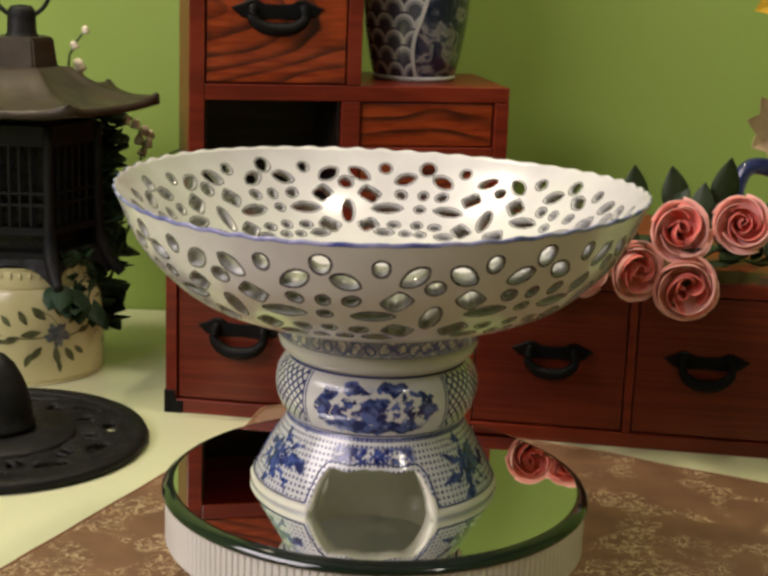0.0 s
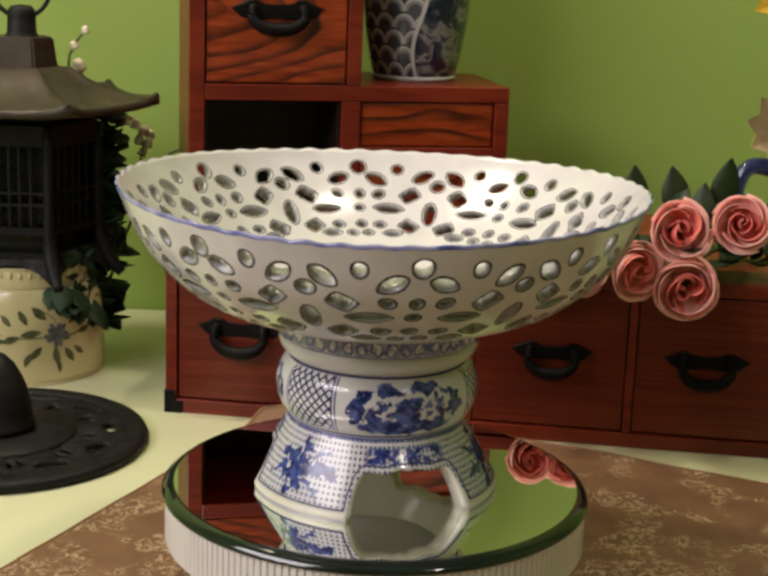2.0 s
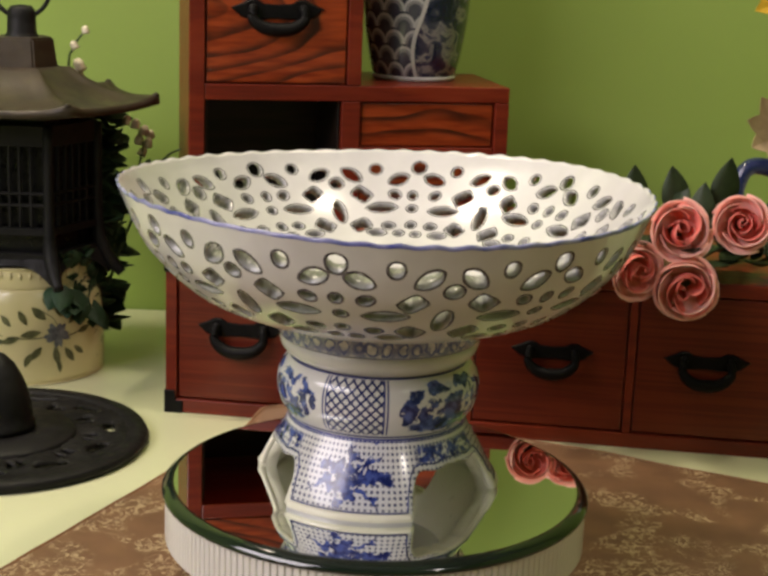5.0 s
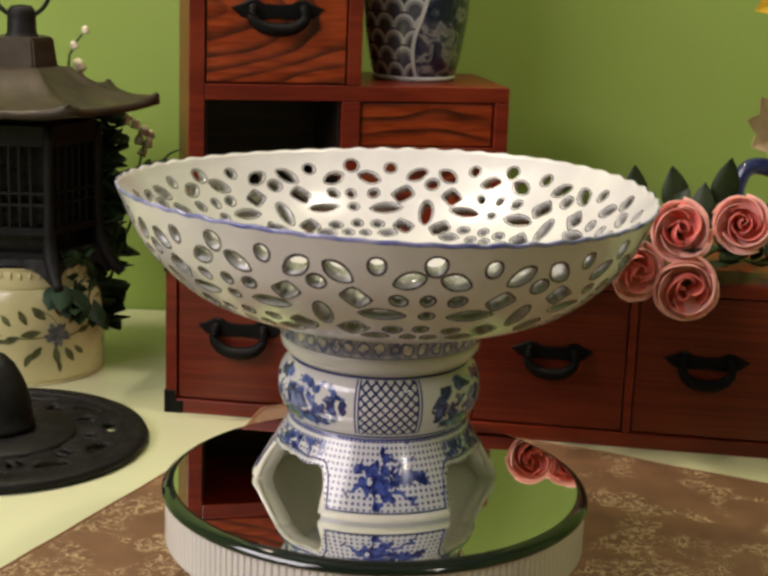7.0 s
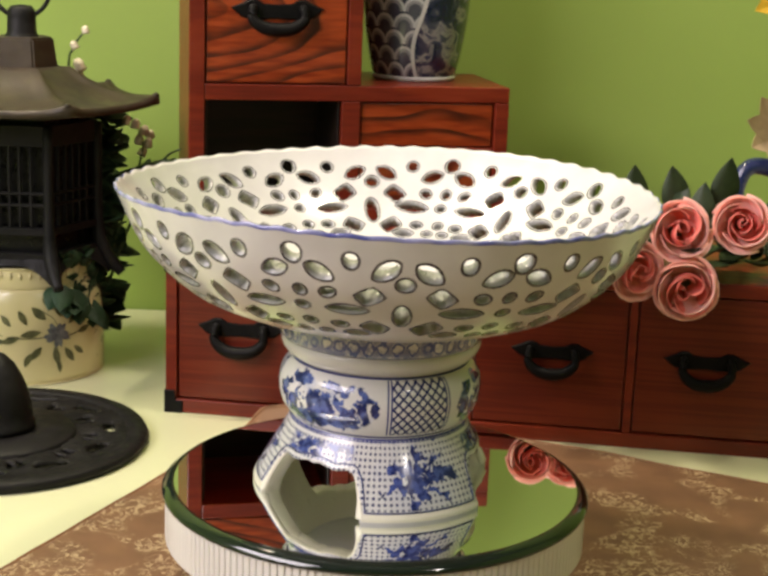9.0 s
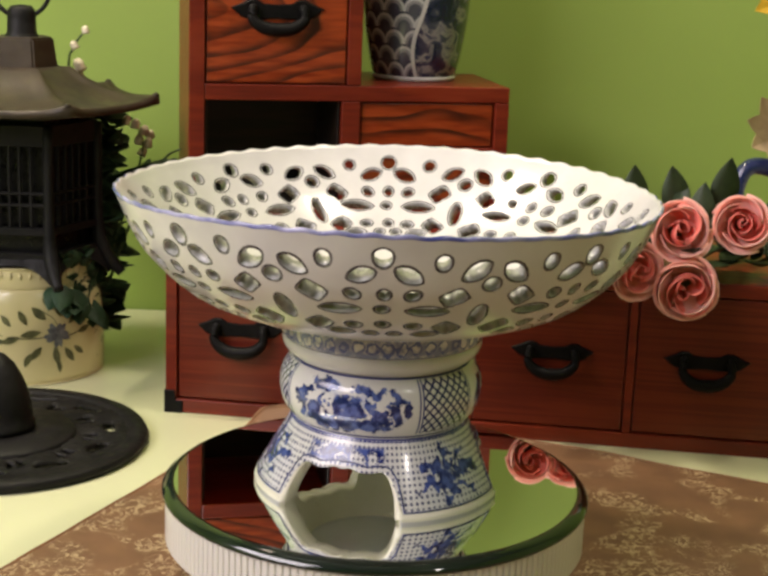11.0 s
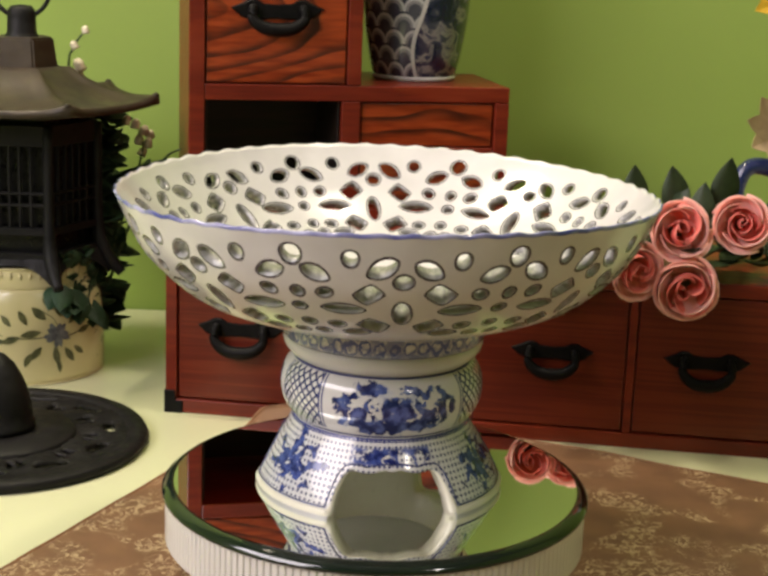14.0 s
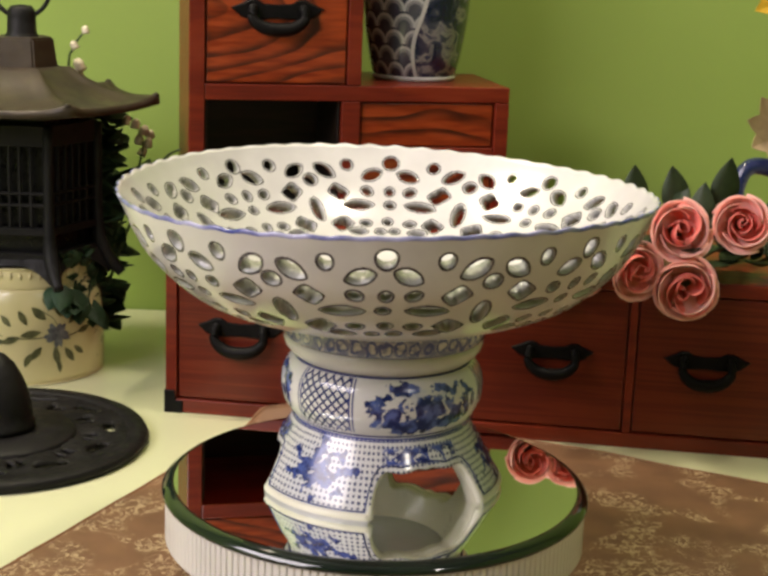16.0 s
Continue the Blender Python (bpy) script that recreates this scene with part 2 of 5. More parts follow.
TABLE.colour(TABLE.ramp(TABLE.noise(6, 3), (0.3, (0.65, 0.665, 0.415)), (0.7, (0.69, 0.70, 0.455)))).bump(TABLE.noise(160, 3), 0.03, 0.0005)
MAT["table"] = TABLE.m
MAT["petal"] = m_simple("coral_rose_petal", (0.95, 0.47, 0.41), (0.96, 0.60, 0.53), 60, 0.6, bump=0.25, spec=0.25)
MAT["petal_in"] = m_simple("deep_coral_petal", (0.92, 0.21, 0.17), (0.94, 0.36, 0.31), 60, 0.6, bump=0.25, spec=0.2)
MAT["leaf"] = m_simple("dark_green_leaf", (0.010, 0.020, 0.007), (0.028, 0.050, 0.014), 70, 0.55, bump=0.4)
MAT["ivy"] = m_simple("deep_green_ivy", (0.008, 0.028, 0.010), (0.020, 0.060, 0.018), 60, 0.65, bump=0.4)
MAT["stem"] = m_simple("green_stem", (0.03, 0.06, 0.015), (0.06, 0.10, 0.03), 80, 0.5)
MAT["white_flower"] = m_simple("white_bell_petal", (0.58, 0.50, 0.34), (0.76, 0.70, 0.54), 160, 0.5)
MAT["pink_flower"] = m_simple("faded_pink_petal", (0.44, 0.31, 0.18), (0.56, 0.42, 0.26), 90, 0.6)
MAT["yellow_flower"] = m_simple("yellow_petal", (0.70, 0.40, 0.03), (0.85, 0.58, 0.06), 90, 0.55)
MAT["blue_glaze"] = m_simple("slate_blue_glaze", (0.014, 0.022, 0.085), (0.03, 0.042, 0.14), 60, 0.3, 0, 0.5)
# Green is the glass tint; near-black puts a dark reflection into the colour.
MAT["black_edge"] = m_simple("green_glass_dark_reflection", (0.006, 0.012, 0.009), (0.014, 0.024, 0.017), 40, 0.08, 0.0, 0.6, 0.02)
MAT["silver"] = m_simple("silvered_mosaic", (0.80, 0.79, 0.74), (0.88, 0.87, 0.83), 25, 0.20, 0.12, 0, 0.15)


def m_mirror():
    m = Mat("mirror_glass", (0.96, 0.98, 0.94), 0.012, 1.0)
    m.rough(m.step(m.noise(30, 4), 0.4, 0.8, 0.008, 0.03))
    return m.m


def m_runner():
    m = Mat("brown_brocade", (0.1, 0.05, 0.03), 0.6)
    x, y, z = m.xyz()
    clump = m.step(m.noise(24, 3, distort=0.5), 0.46, 0.56)
    curl = m.step(m.math("ABSOLUTE", m.math("SUBTRACT", m.noise(140, 3, distort=1.2), 0.5)), 0.012, 0.045, 1.0, 0.0)
    bud = m.step(m.noise(230, 2), 0.60, 0.68)
    fig = m.math("MULTIPLY", clump, m.math("MAXIMUM", curl, m.math("MULTIPLY", bud, 0.8)))
    weave = m.math("SINE", m.math("MULTIPLY", y, 5200.0))
    weft = m.math("SINE", m.math("MULTIPLY", x, 5200.0))
    w = m.math("MULTIPLY", weave, weft)
    ground = m.ramp(m.noise(35, 4), (0.3, (0.15, 0.074, 0.036)), (0.7, (0.22, 0.112, 0.055)))
    m.colour(m.mix(m.math("MULTIPLY", fig, 0.72), ground, (0.66, 0.50, 0.30)))
    m.rough(m.mix(fig, (0.62, 0.62, 0.62), (0.36, 0.36, 0.36)))
    h = m.math("ADD", m.math("MULTIPLY", fig, 0.8), m.math("MULTIPLY", w, 0.15))
    return m.bump(h, 0.35, 0.0006).m


def m_pot():
    m = Mat("cream_pot_glaze", (0.6, 0.5, 0.28), 0.3, coat=0.3)
    m.colour(m.ramp(m.noise(28, 5), (0.3, (0.52, 0.46, 0.23)), (0.7, (0.65, 0.58, 0.32))))
    return m.bump(m.noise(140, 3), 0.15, 0.001).m


def m_vase():
    """Dark blue and white vase: scalloped waves on one side, dark landscape on the other."""
    m = Mat("dark_blue_white_vase", (0.05, 0.06, 0.1), 0.16, coat=0.5)
    d, z = polar(m)
    s = m.math("MULTIPLY", d, 0.0006)
    row = m.math("FLOORED_MODULO", m.math("ADD", z, 1.0), 0.0088)
    shift = m.math("MULTIPLY", m.math("FLOORED_MODULO", m.math("FLOOR", m.math("DIVIDE", m.math("ADD", z, 1.0), 0.0088)), 2.0), 0.007)
    cu = m.math("SUBTRACT", m.math("FLOORED_MODULO", m.math("ADD", m.math("ADD", s, 1.0), shift), 0.014), 0.007)
    arc = m.math("SQRT", m.math("ADD", m.math("MULTIPLY", cu, cu), m.math("MULTIPLY", row, row)))
    line = m.math("MAXIMUM", band(m, arc, 0.0068, 0.0005, 0.0007), m.math("MULTIPLY", band(m, arc, 0.0052, 0.0002, 0.0012), 0.45))
    wavy = m.math("ADD", d, m.math("MULTIPLY", m.math("SINE", m.math("MULTIPLY", z, 95.0)), 7.0))
    left = m.step(wavy, -89.0, -87.0, 1.0, 0.0)
    stem = band(m, wavy, -86.0, 1.6, 1.2)
    land = m.ramp(m.noise(85, 6, distort=1.0), (0.40, (0.008, 0.011, 0.04)), (0.50, (0.035, 0.04, 0.075)), (0.57, (0.26, 0.25, 0.24)), (0.66, (0.03, 0.035, 0.08)))
    scale_c = m.mix(line, m.ramp(m.noise(60, 4), (0.3, (0.022, 0.026, 0.045)), (0.7, (0.09, 0.095, 0.12))), (0.46, 0.46, 0.45))
    c = m.mix(left, land, scale_c)
    return m.colour(m.mix(stem, c, (0.55, 0.54, 0.5))).m


MAT["mirror"], MAT["runner"], MAT["pot"], MAT["vase"] = m_mirror(), m_runner(), m_pot(), m_vase()
MAT["hem"] = m_simple("brown_hem_thread", (0.20, 0.095, 0.045), (0.32, 0.16, 0.08), 300, 0.6)
MAT["pot_paint"] = m_simple("olive_brushwork", (0.035, 0.04, 0.015), (0.13, 0.13, 0.05), 200, 0.35, 0, 0.3)
MAT["pot_blue"] = m_simple("grey_blue_brushwork", (0.04, 0.045, 0.06), (0.20, 0.21, 0.22), 200, 0.35, 0, 0.3)

# ---- mesh helpers ----


def obj(name, bm, mat, smooth=True):
    me = bpy.data.meshes.new(name)
    bm.to_mesh(me)
    bm.free()
    for x in (mat if isinstance(mat, (list, tuple)) else [mat]):
        me.materials.append(MAT[x])
    if smooth:
        me.shade_smooth()
    return new(name, me)


def part(name, bm, mat, parent, label="", smooth=True):
    ob = obj(name, bm, mat, smooth)
    ob.parent = parent
    return tagged(ob, label)


def thing(name, m, label, category, group="", kind=""):
    ob = new(name)
    ob.empty_display_size = 0.02
    ob.matrix_basis = m
    return tagged(ob, label, category, group, kind)


def box(x0, x1, y0, y1, z0, z1, bevel=0.0, seg=2):
    bm = bmesh.new()
    bmesh.ops.create_cube(bm, size=1.0)
    for v in bm.verts:
        v.co = Vector(((x0 + x1) / 2 + v.co.x * (x1 - x0), (y0 + y1) / 2 + v.co.y * (y1 - y0), (z0 + z1) / 2 + v.co.z * (z1 - z0)))
    if bevel:
        bmesh.ops.bevel(bm, geom=bm.edges[:], offset=bevel, segments=seg, affect="EDGES", profile=0.5)
    return bm


def lathe(profile, n=96, close=False, wob=None):
    """Turns (r, z) points round z; close joins the last ring to the first."""
    bm = bmesh.new()
    rings = []
    for k, (r, z) in enumerate(profile):
        if r < 1e-6:
            rings.append([bm.verts.new((0, 0, z))])
            continue
        ring = []
        for i in range(n):
            a = 2 * math.pi * i / n
            p = Vector((r * math.cos(a), r * math.sin(a), z))
            ring.append(bm.verts.new(wob(p, a, k) if wob else p))
        rings.append(ring)
    pairs = list(zip(rings, rings[1:])) + ([(rings[-1], rings[0])] if close else [])
    for a, b in pairs:
        for i in range(n):
            j = (i + 1) % n
            if len(a) == 1 and len(b) == 1:
                continue
            if len(a) == 1:
                bm.faces.new((a[0], b[j], b[i]))
            elif len(b) == 1:
                bm.faces.new((a[i], a[j], b[0]))
            else:
                bm.faces.new((a[i], a[j], b[j], b[i]))
    bmesh.ops.recalc_face_normals(bm, faces=bm.faces[:])
    return bm


def spline(points, steps):
    """A smooth run through the points."""
    pts = [Vector(p) for p in points]
    pts = [2 * pts[0] - pts[1]] + pts + [2 * pts[-1] - pts[-2]]
    out = []
    for i in range(1, len(pts) - 2):
        a, b, c, d = pts[i - 1:i + 3]
        for s in range(steps):
            t = s / steps
            out.append(0.5 * ((2 * b) + (c - a) * t + (2 * a - 5 * b + 4 * c - d) * t * t + (3 * b - a - 3 * c + d) * t ** 3))
    out.append(pts[-2])
    return out


def tube(bm, path, radius, n=8, closed=False):
    """A round bar along the path; radius may be a number or a function of 0..1."""
    rings, m = [], len(path)
    up = Vector((0.13, 0.21, 1)).normalized()
    for i, p in enumerate(path):
        q, o = (path[(i + 1) % m], path[i - 1]) if closed else (path[min(i + 1, m - 1)], path[max(i - 1, 0)])
        t = (Vector(q) - Vector(o)).normalized()
        s = t.cross(up)
        s = s.normalized() if s.length > 1e-4 else Vector((1, 0, 0))
        w = s.cross(t)
        r = radius(i / max(1, m - 1)) if callable(radius) else radius
        rings.append([bm.verts.new(Vector(p) + r * (math.cos(2 * math.pi * k / n) * s + math.sin(2 * math.pi * k / n) * w)) for k in range(n)])
    for a, b in list(zip(rings, rings[1:])) + ([(rings[-1], rings[0])] if closed else []):
        for k in range(n):
            bm.faces.new((a[k], a[(k + 1) % n], b[(k + 1) % n], b[k]))
    if not closed:
        bm.faces.new(rings[0][::-1])
        bm.faces.new(rings[-1])
    return bm


def ball(bm, centre, r, sx=1.0, sy=1.0, sz=1.0, sub=2):
    res = bmesh.ops.create_icosphere(bm, subdivisions=sub, radius=r)
    for v in res["verts"]:
        v.co = Vector((v.co.x * sx, v.co.y * sy, v.co.z * sz)) + Vector(centre)


def prism(bm, outline, z0, z1, taper=1.0):
    """A solid of an (x, y) outline between two heights."""
    lo = [bm.verts.new((x, y, z0)) for x, y in outline]
    hi = [bm.verts.new((x * taper, y * taper, z1)) for x, y in outline]
    n = len(lo)
    bm.faces.new(lo[::-1])
    bm.faces.new(hi)
    for i in range(n):
        bm.faces.new((lo[i], lo[(i + 1) % n], hi[(i + 1) % n], hi[i]))
    return bm


def leaf_mesh(length, width, bend=0.25, fold=0.25, thick=0.0004, n=8, tip=1.0):
    """A folded, bent leaf along +y, base at the origin."""
    bm = bmesh.new()
    rows = {}
    for side in (0, 1):
        for i in range(n + 1):
            t = i / n
            w = width * 0.5 * (math.sin(math.pi * t ** 0.8) ** 0.85 if 0 < t < 1 else 0.02)
            z = bend * length * t * t - side * thick
            for k in (-1, 0, 1):
                rows[side, i, k] = bm.verts.new((k * w, length * t, z + abs(k) * w * fold))
    for i in range(n):
        for k in (-1, 0):
            a = [rows[0, i, k], rows[0, i, k + 1], rows[0, i + 1, k + 1], rows[0, i + 1, k]]
            b = [rows[1, i, k], rows[1, i, k + 1], rows[1, i + 1, k + 1], rows[1, i + 1, k]]
            bm.faces.new(a)
            bm.faces.new(b[::-1])
        for k in (-1, 1):
            f = [rows[0, i, k], rows[0, i + 1, k], rows[1, i + 1, k], rows[1, i, k]]
            bm.faces.new(f)
    bmesh.ops.recalc_face_normals(bm, faces=bm.faces[:])
    return bm


# ---- room ----
WALL_Y = 0.50


def build_room():
    def structure(name, bm, mat, label, cat):
        return tagged(obj(name, bm, mat, False), label, cat, kind="structure")
    structure("wall_back", box(-1.8, 1.8, WALL_Y, WALL_Y + 0.1, -0.75, 1.75), "wall", "green painted wall behind the table", "wall")
    # Out of view; its green is chosen to tint the bowl by bounce.
    structure("wall_front", box(-1.8, 1.8, -2.4, -2.3, -0.75, 1.75), "wall", "unseen wall across the room, green for its bounce", "wall")
    structure("wall_right", box(1.7, 1.8, -2.3, WALL_Y, -0.75, 1.75), "wall", "green painted side wall", "wall")
    # the window side: sill, lintel and two piers round an opening
    structure("wall_left_sill", box(-1.3, -1.2, -2.3, WALL_Y, -0.75, 0.65), "wall", "green painted wall under the window", "wall")
    structure("wall_left_lintel", box(-1.3, -1.2, -2.3, WALL_Y, 1.39, 1.75), "wall", "green painted wall over the window", "wall")
    structure("wall_left_pier_rear", box(-1.3, -1.2, -0.18, WALL_Y, 0.65, 1.39), "wall", "green painted wall beside the window", "wall")
    structure("wall_left_pier_front", box(-1.3, -1.2, -2.3, -1.42, 0.65, 1.39), "wall", "green painted wall beside the window", "wall")
    structure("ceiling", box(-1.8, 1.8, -2.4, WALL_Y + 0.1, 1.75, 1.85), "ceiling", "white painted ceiling", "ceiling")
    structure("floor", box(-1.8, 1.8, -2.4, WALL_Y + 0.1, -0.85, -0.75), "floorwood", "brown wooden floor boards", "floor")


def build_table():
    t = thing("table", pose(0, 0, 0), "pale cream table standing against a green wall", "table")
    part("tabletop", box(-0.75, 0.75, -0.42, WALL_Y - 0.003, -0.03, 0.0, 0.004), "table", t)
    for x in (-0.70, 0.70):
        for y in (-0.37, WALL_Y - 0.06):
            part("leg", box(x - 0.025, x + 0.025, y - 0.025, y + 0.025, -0.75, -0.03, 0.004), "table", t)


CHEST = pose(-0.1418, 0.2296, 0.0, 0, 0, -7.356)
STEP = pose(-0.1372, 0.3029, 0.1150, 0, 0, 11.77) @ Matrix.Scale(0.983, 4)


def build_runner():
    """A brocade cloth laid askew; where it meets the chest it rides up in a fold."""
    bm = bmesh.new()
    e1, e2 = Vector((0.898, -0.44)), Vector((-0.40, -0.9165))
    corner = Vector((-0.054, 0.270))
    inv = CHEST.inverted()
    n = 90
    grid = {}
    for side in (0, 1):
        for i in range(n + 1):
            for j in range(n + 1):
                p = corner + e1 * (0.56 * (i / n) ** 1.1) + e2 * (0.62 * (j / n) ** 1.1)
                q = inv @ Vector((p.x, p.y, 0))
                z = 0.0022 - side * 0.0012 + 0.0005 * noise.noise(Vector((p.x * 30, p.y * 30, 1)))
                over = q.y + 0.022
                if over > 0:
                    q.y = -0.022 + 0.020 * (1 - math.exp(-over / 0.018))
                    lift = max(0.0, 1 - abs(q.x - 0.085) / 0.06)
                    z += (0.010 * lift + 0.001) * math.sin(min(1.0, over / 0.035) * math.pi * 0.6)
                w = CHEST @ Vector((q.x, q.y, 0))
                grid[side, i, j] = bm.verts.new((w.x, w.y, z))
    for i in range(n):
        for j in range(n):
            bm.faces.new((grid[0, i, j], grid[0, i, j + 1], grid[0, i + 1, j + 1], grid[0, i + 1, j]))
            bm.faces.new((grid[1, i, j], grid[1, i + 1, j], grid[1, i + 1, j + 1], grid[1, i, j + 1]))
    for k in range(n):
        for a, b in (((k, 0), (k + 1, 0)), ((k, n), (k + 1, n)), ((0, k), (0, k + 1)), ((n, k), (n, k + 1))):
            bm.faces.new((grid[0, a[0], a[1]], grid[0, b[0], b[1]], grid[1, b[0], b[1]], grid[1, a[0], a[1]]))
    bmesh.ops.recalc_face_normals(bm, faces=bm.faces[:])
    cloth_edges = [[grid[0, k, 0].co.copy() for k in range(n + 1)], [grid[0, 0, k].co.copy() for k in range(n + 1)]]
    t = thing("table_runner", pose(0, 0, 0), "brown and gold floral brocade runner lying askew on the table", "runner")
    part("cloth", bm, "runner", t)
    for e in cloth_edges:
        hm = bmesh.new()
        tube(hm, [p - Vector((0, 0, 0.0003)) for p in e], 0.0010, 6)
        part("hem", hm, "hem", t, "rolled brown hem")


# ---- chest ----


def bail_handle(parent, x, z, w, y=0.0, drop=1.0):
    """A black drop handle with a pointed back plate."""
    bm = bmesh.new()
    s = w / 0.05
    pts = [(-0.027, 0.0010), (-0.021, 0.0034), (-0.016, 0.0060), (-0.012, 0.0060), (-0.008, 0.0036), (0, 0.0030), (0.008, 0.0036), (0.012, 0.0060), (0.016, 0.0060), (0.021, 0.0034), (0.027, 0.0010),
           (0.021, -0.0042), (0.014, -0.0058), (0, -0.0048), (-0.014, -0.0058), (-0.021, -0.0042)]
    lo = [bm.verts.new((x + a * s, y - 0.0006, z + b * s)) for a, b in pts]
    hi = [bm.verts.new((x + a * s * 0.95, y - 0.0022, z + b * s * 0.85)) for a, b in pts]
    k = len(pts)
    for i in range(k):
        bm.faces.new((lo[i], lo[(i + 1) % k], hi[(i + 1) % k], hi[i]))
    bm.faces.new(hi)
    bm.faces.new(lo[::-1])
    bmesh.ops.recalc_face_normals(bm, faces=bm.faces[:])
    bm.to_mesh(me := bpy.data.meshes.new("handle"))
    bm.free()
    me.materials.append(MAT["hardware"])
    plate = new("handle", me)
    plate.parent = parent
    tagged(plate, "black iron drop handle")
    for sx in (-1, 1):
        bm = bmesh.new()
        ball(bm, (x + sx * 0.0145 * s, y - 0.004, z + 0.001 * s), 0.0027 * s)
        part("knob", bm, "hardware", plate)
    bm = bmesh.new()
    path = spline([(x - 0.0145 * s, y - 0.0055, z + 0.001 * s), (x - 0.0150 * s, y - 0.0068, z - 0.0062 * s * drop), (x - 0.009 * s, y - 0.0072, z - 0.0122 * s * drop),
                   (x, y - 0.0074, z - 0.0138 * s * drop), (x + 0.009 * s, y - 0.0072, z - 0.0122 * s * drop), (x + 0.0150 * s, y - 0.0068, z - 0.0062 * s * drop), (x + 0.0145 * s, y - 0.0055, z + 0.001 * s)], 6)
    tube(bm, path, lambda t: (0.0026 + 0.0014 * math.sin(math.pi * t) ** 2) * s, 8)
    part("bail", bm, "hardware", plate)
    return plate


def bracket(parent, x, z, sx, sz, y=0.0):
    bm = bmesh.new()
    for a in (box(0, 0.0125, -0.0012, 0.010, 0, 0.0085, 0.0005), box(0, 0.0075, -0.0013, 0.010, 0, 0.0155, 0.0005)):
        me = bpy.data.meshes.new("tmp")
        a.to_mesh(me)
        a.free()
        bm.from_mesh(me)
        bpy.data.meshes.remove(me)
    for v in bm.verts:
        v.co = Vector((x + sx * (v.co.x - 0.0008), y + v.co.y, z + sz * v.co.z))
    bmesh.ops.recalc_face_normals(bm, faces=bm.faces[:])
    part("corner_bracket", bm, "hardware", parent, "black iron corner bracket", False)


def drawer(parent, x0, x1, z0, z1, y, handle, mat="drawer_wood"):
    d = part("drawer", box(x0, x1, y, y + 0.012, z0, z1, 0.0009), mat, parent, smooth=False)
    if handle:
        bail_handle(d, (x0 + x1) / 2 + handle[0], handle[1], handle[2], y, *handle[3:])
    return d


LOW_H, LOW_W, LOW_D = 0.1115, 0.405, 0.225


def build_low_chest():
    c = thing("low_chest", CHEST, "low red-brown lacquered chest with black iron drop handles", "chest")
    W, D, H = LOW_W, LOW_D, LOW_H
    part("top_board", box(0, W, 0, D, H - 0.009, H, 0.0008), "frame_wood", c, smooth=False)
    part("bottom_board", box(0, W, 0, D, 0, 0.0095, 0.0008), "frame_wood", c, smooth=False)
    part("back_board", box(0.0075, W - 0.0075, D - 0.006, D - 0.001, 0.0095, H - 0.009), "frame_wood", c, smooth=False)
    for x0, x1 in ((0, 0.0075), (W - 0.0075, W)):
        part("side_board", box(x0, x1, 0, D, 0.0095, H - 0.009, 0.0006), "frame_wood", c, smooth=False)
    cuts = (0.0075, 0.0985, 0.2010, 0.3030, W - 0.0075)
    for x in cuts[1:-1]:
        part("divider", box(x - 0.0026, x + 0.0026, 0.0008, D - 0.006, 0.0095, H - 0.009, 0.0005), "frame_wood", c, smooth=False)
    for a, b, hx, w in zip(cuts, cuts[1:], (0.0504, 0.1500, 0.2532, 0.3500), (0.054, 0.050, 0.049, 0.050)):
        x0 = a + (0.0010 if a == cuts[0] else 0.0034)
        x1 = b - (0.0010 if b == cuts[-1] else 0.0034)
        drawer(c, x0, x1, 0.0106, H - 0.0102, 0.0014, (hx - (x0 + x1) / 2, 0.0605, w), "streak_wood")
    for x, sx in ((0, 1), (W, -1)):
        bracket(c, x, 0.0, sx, 1)
        bracket(c, x, H, sx, -1)
    return c


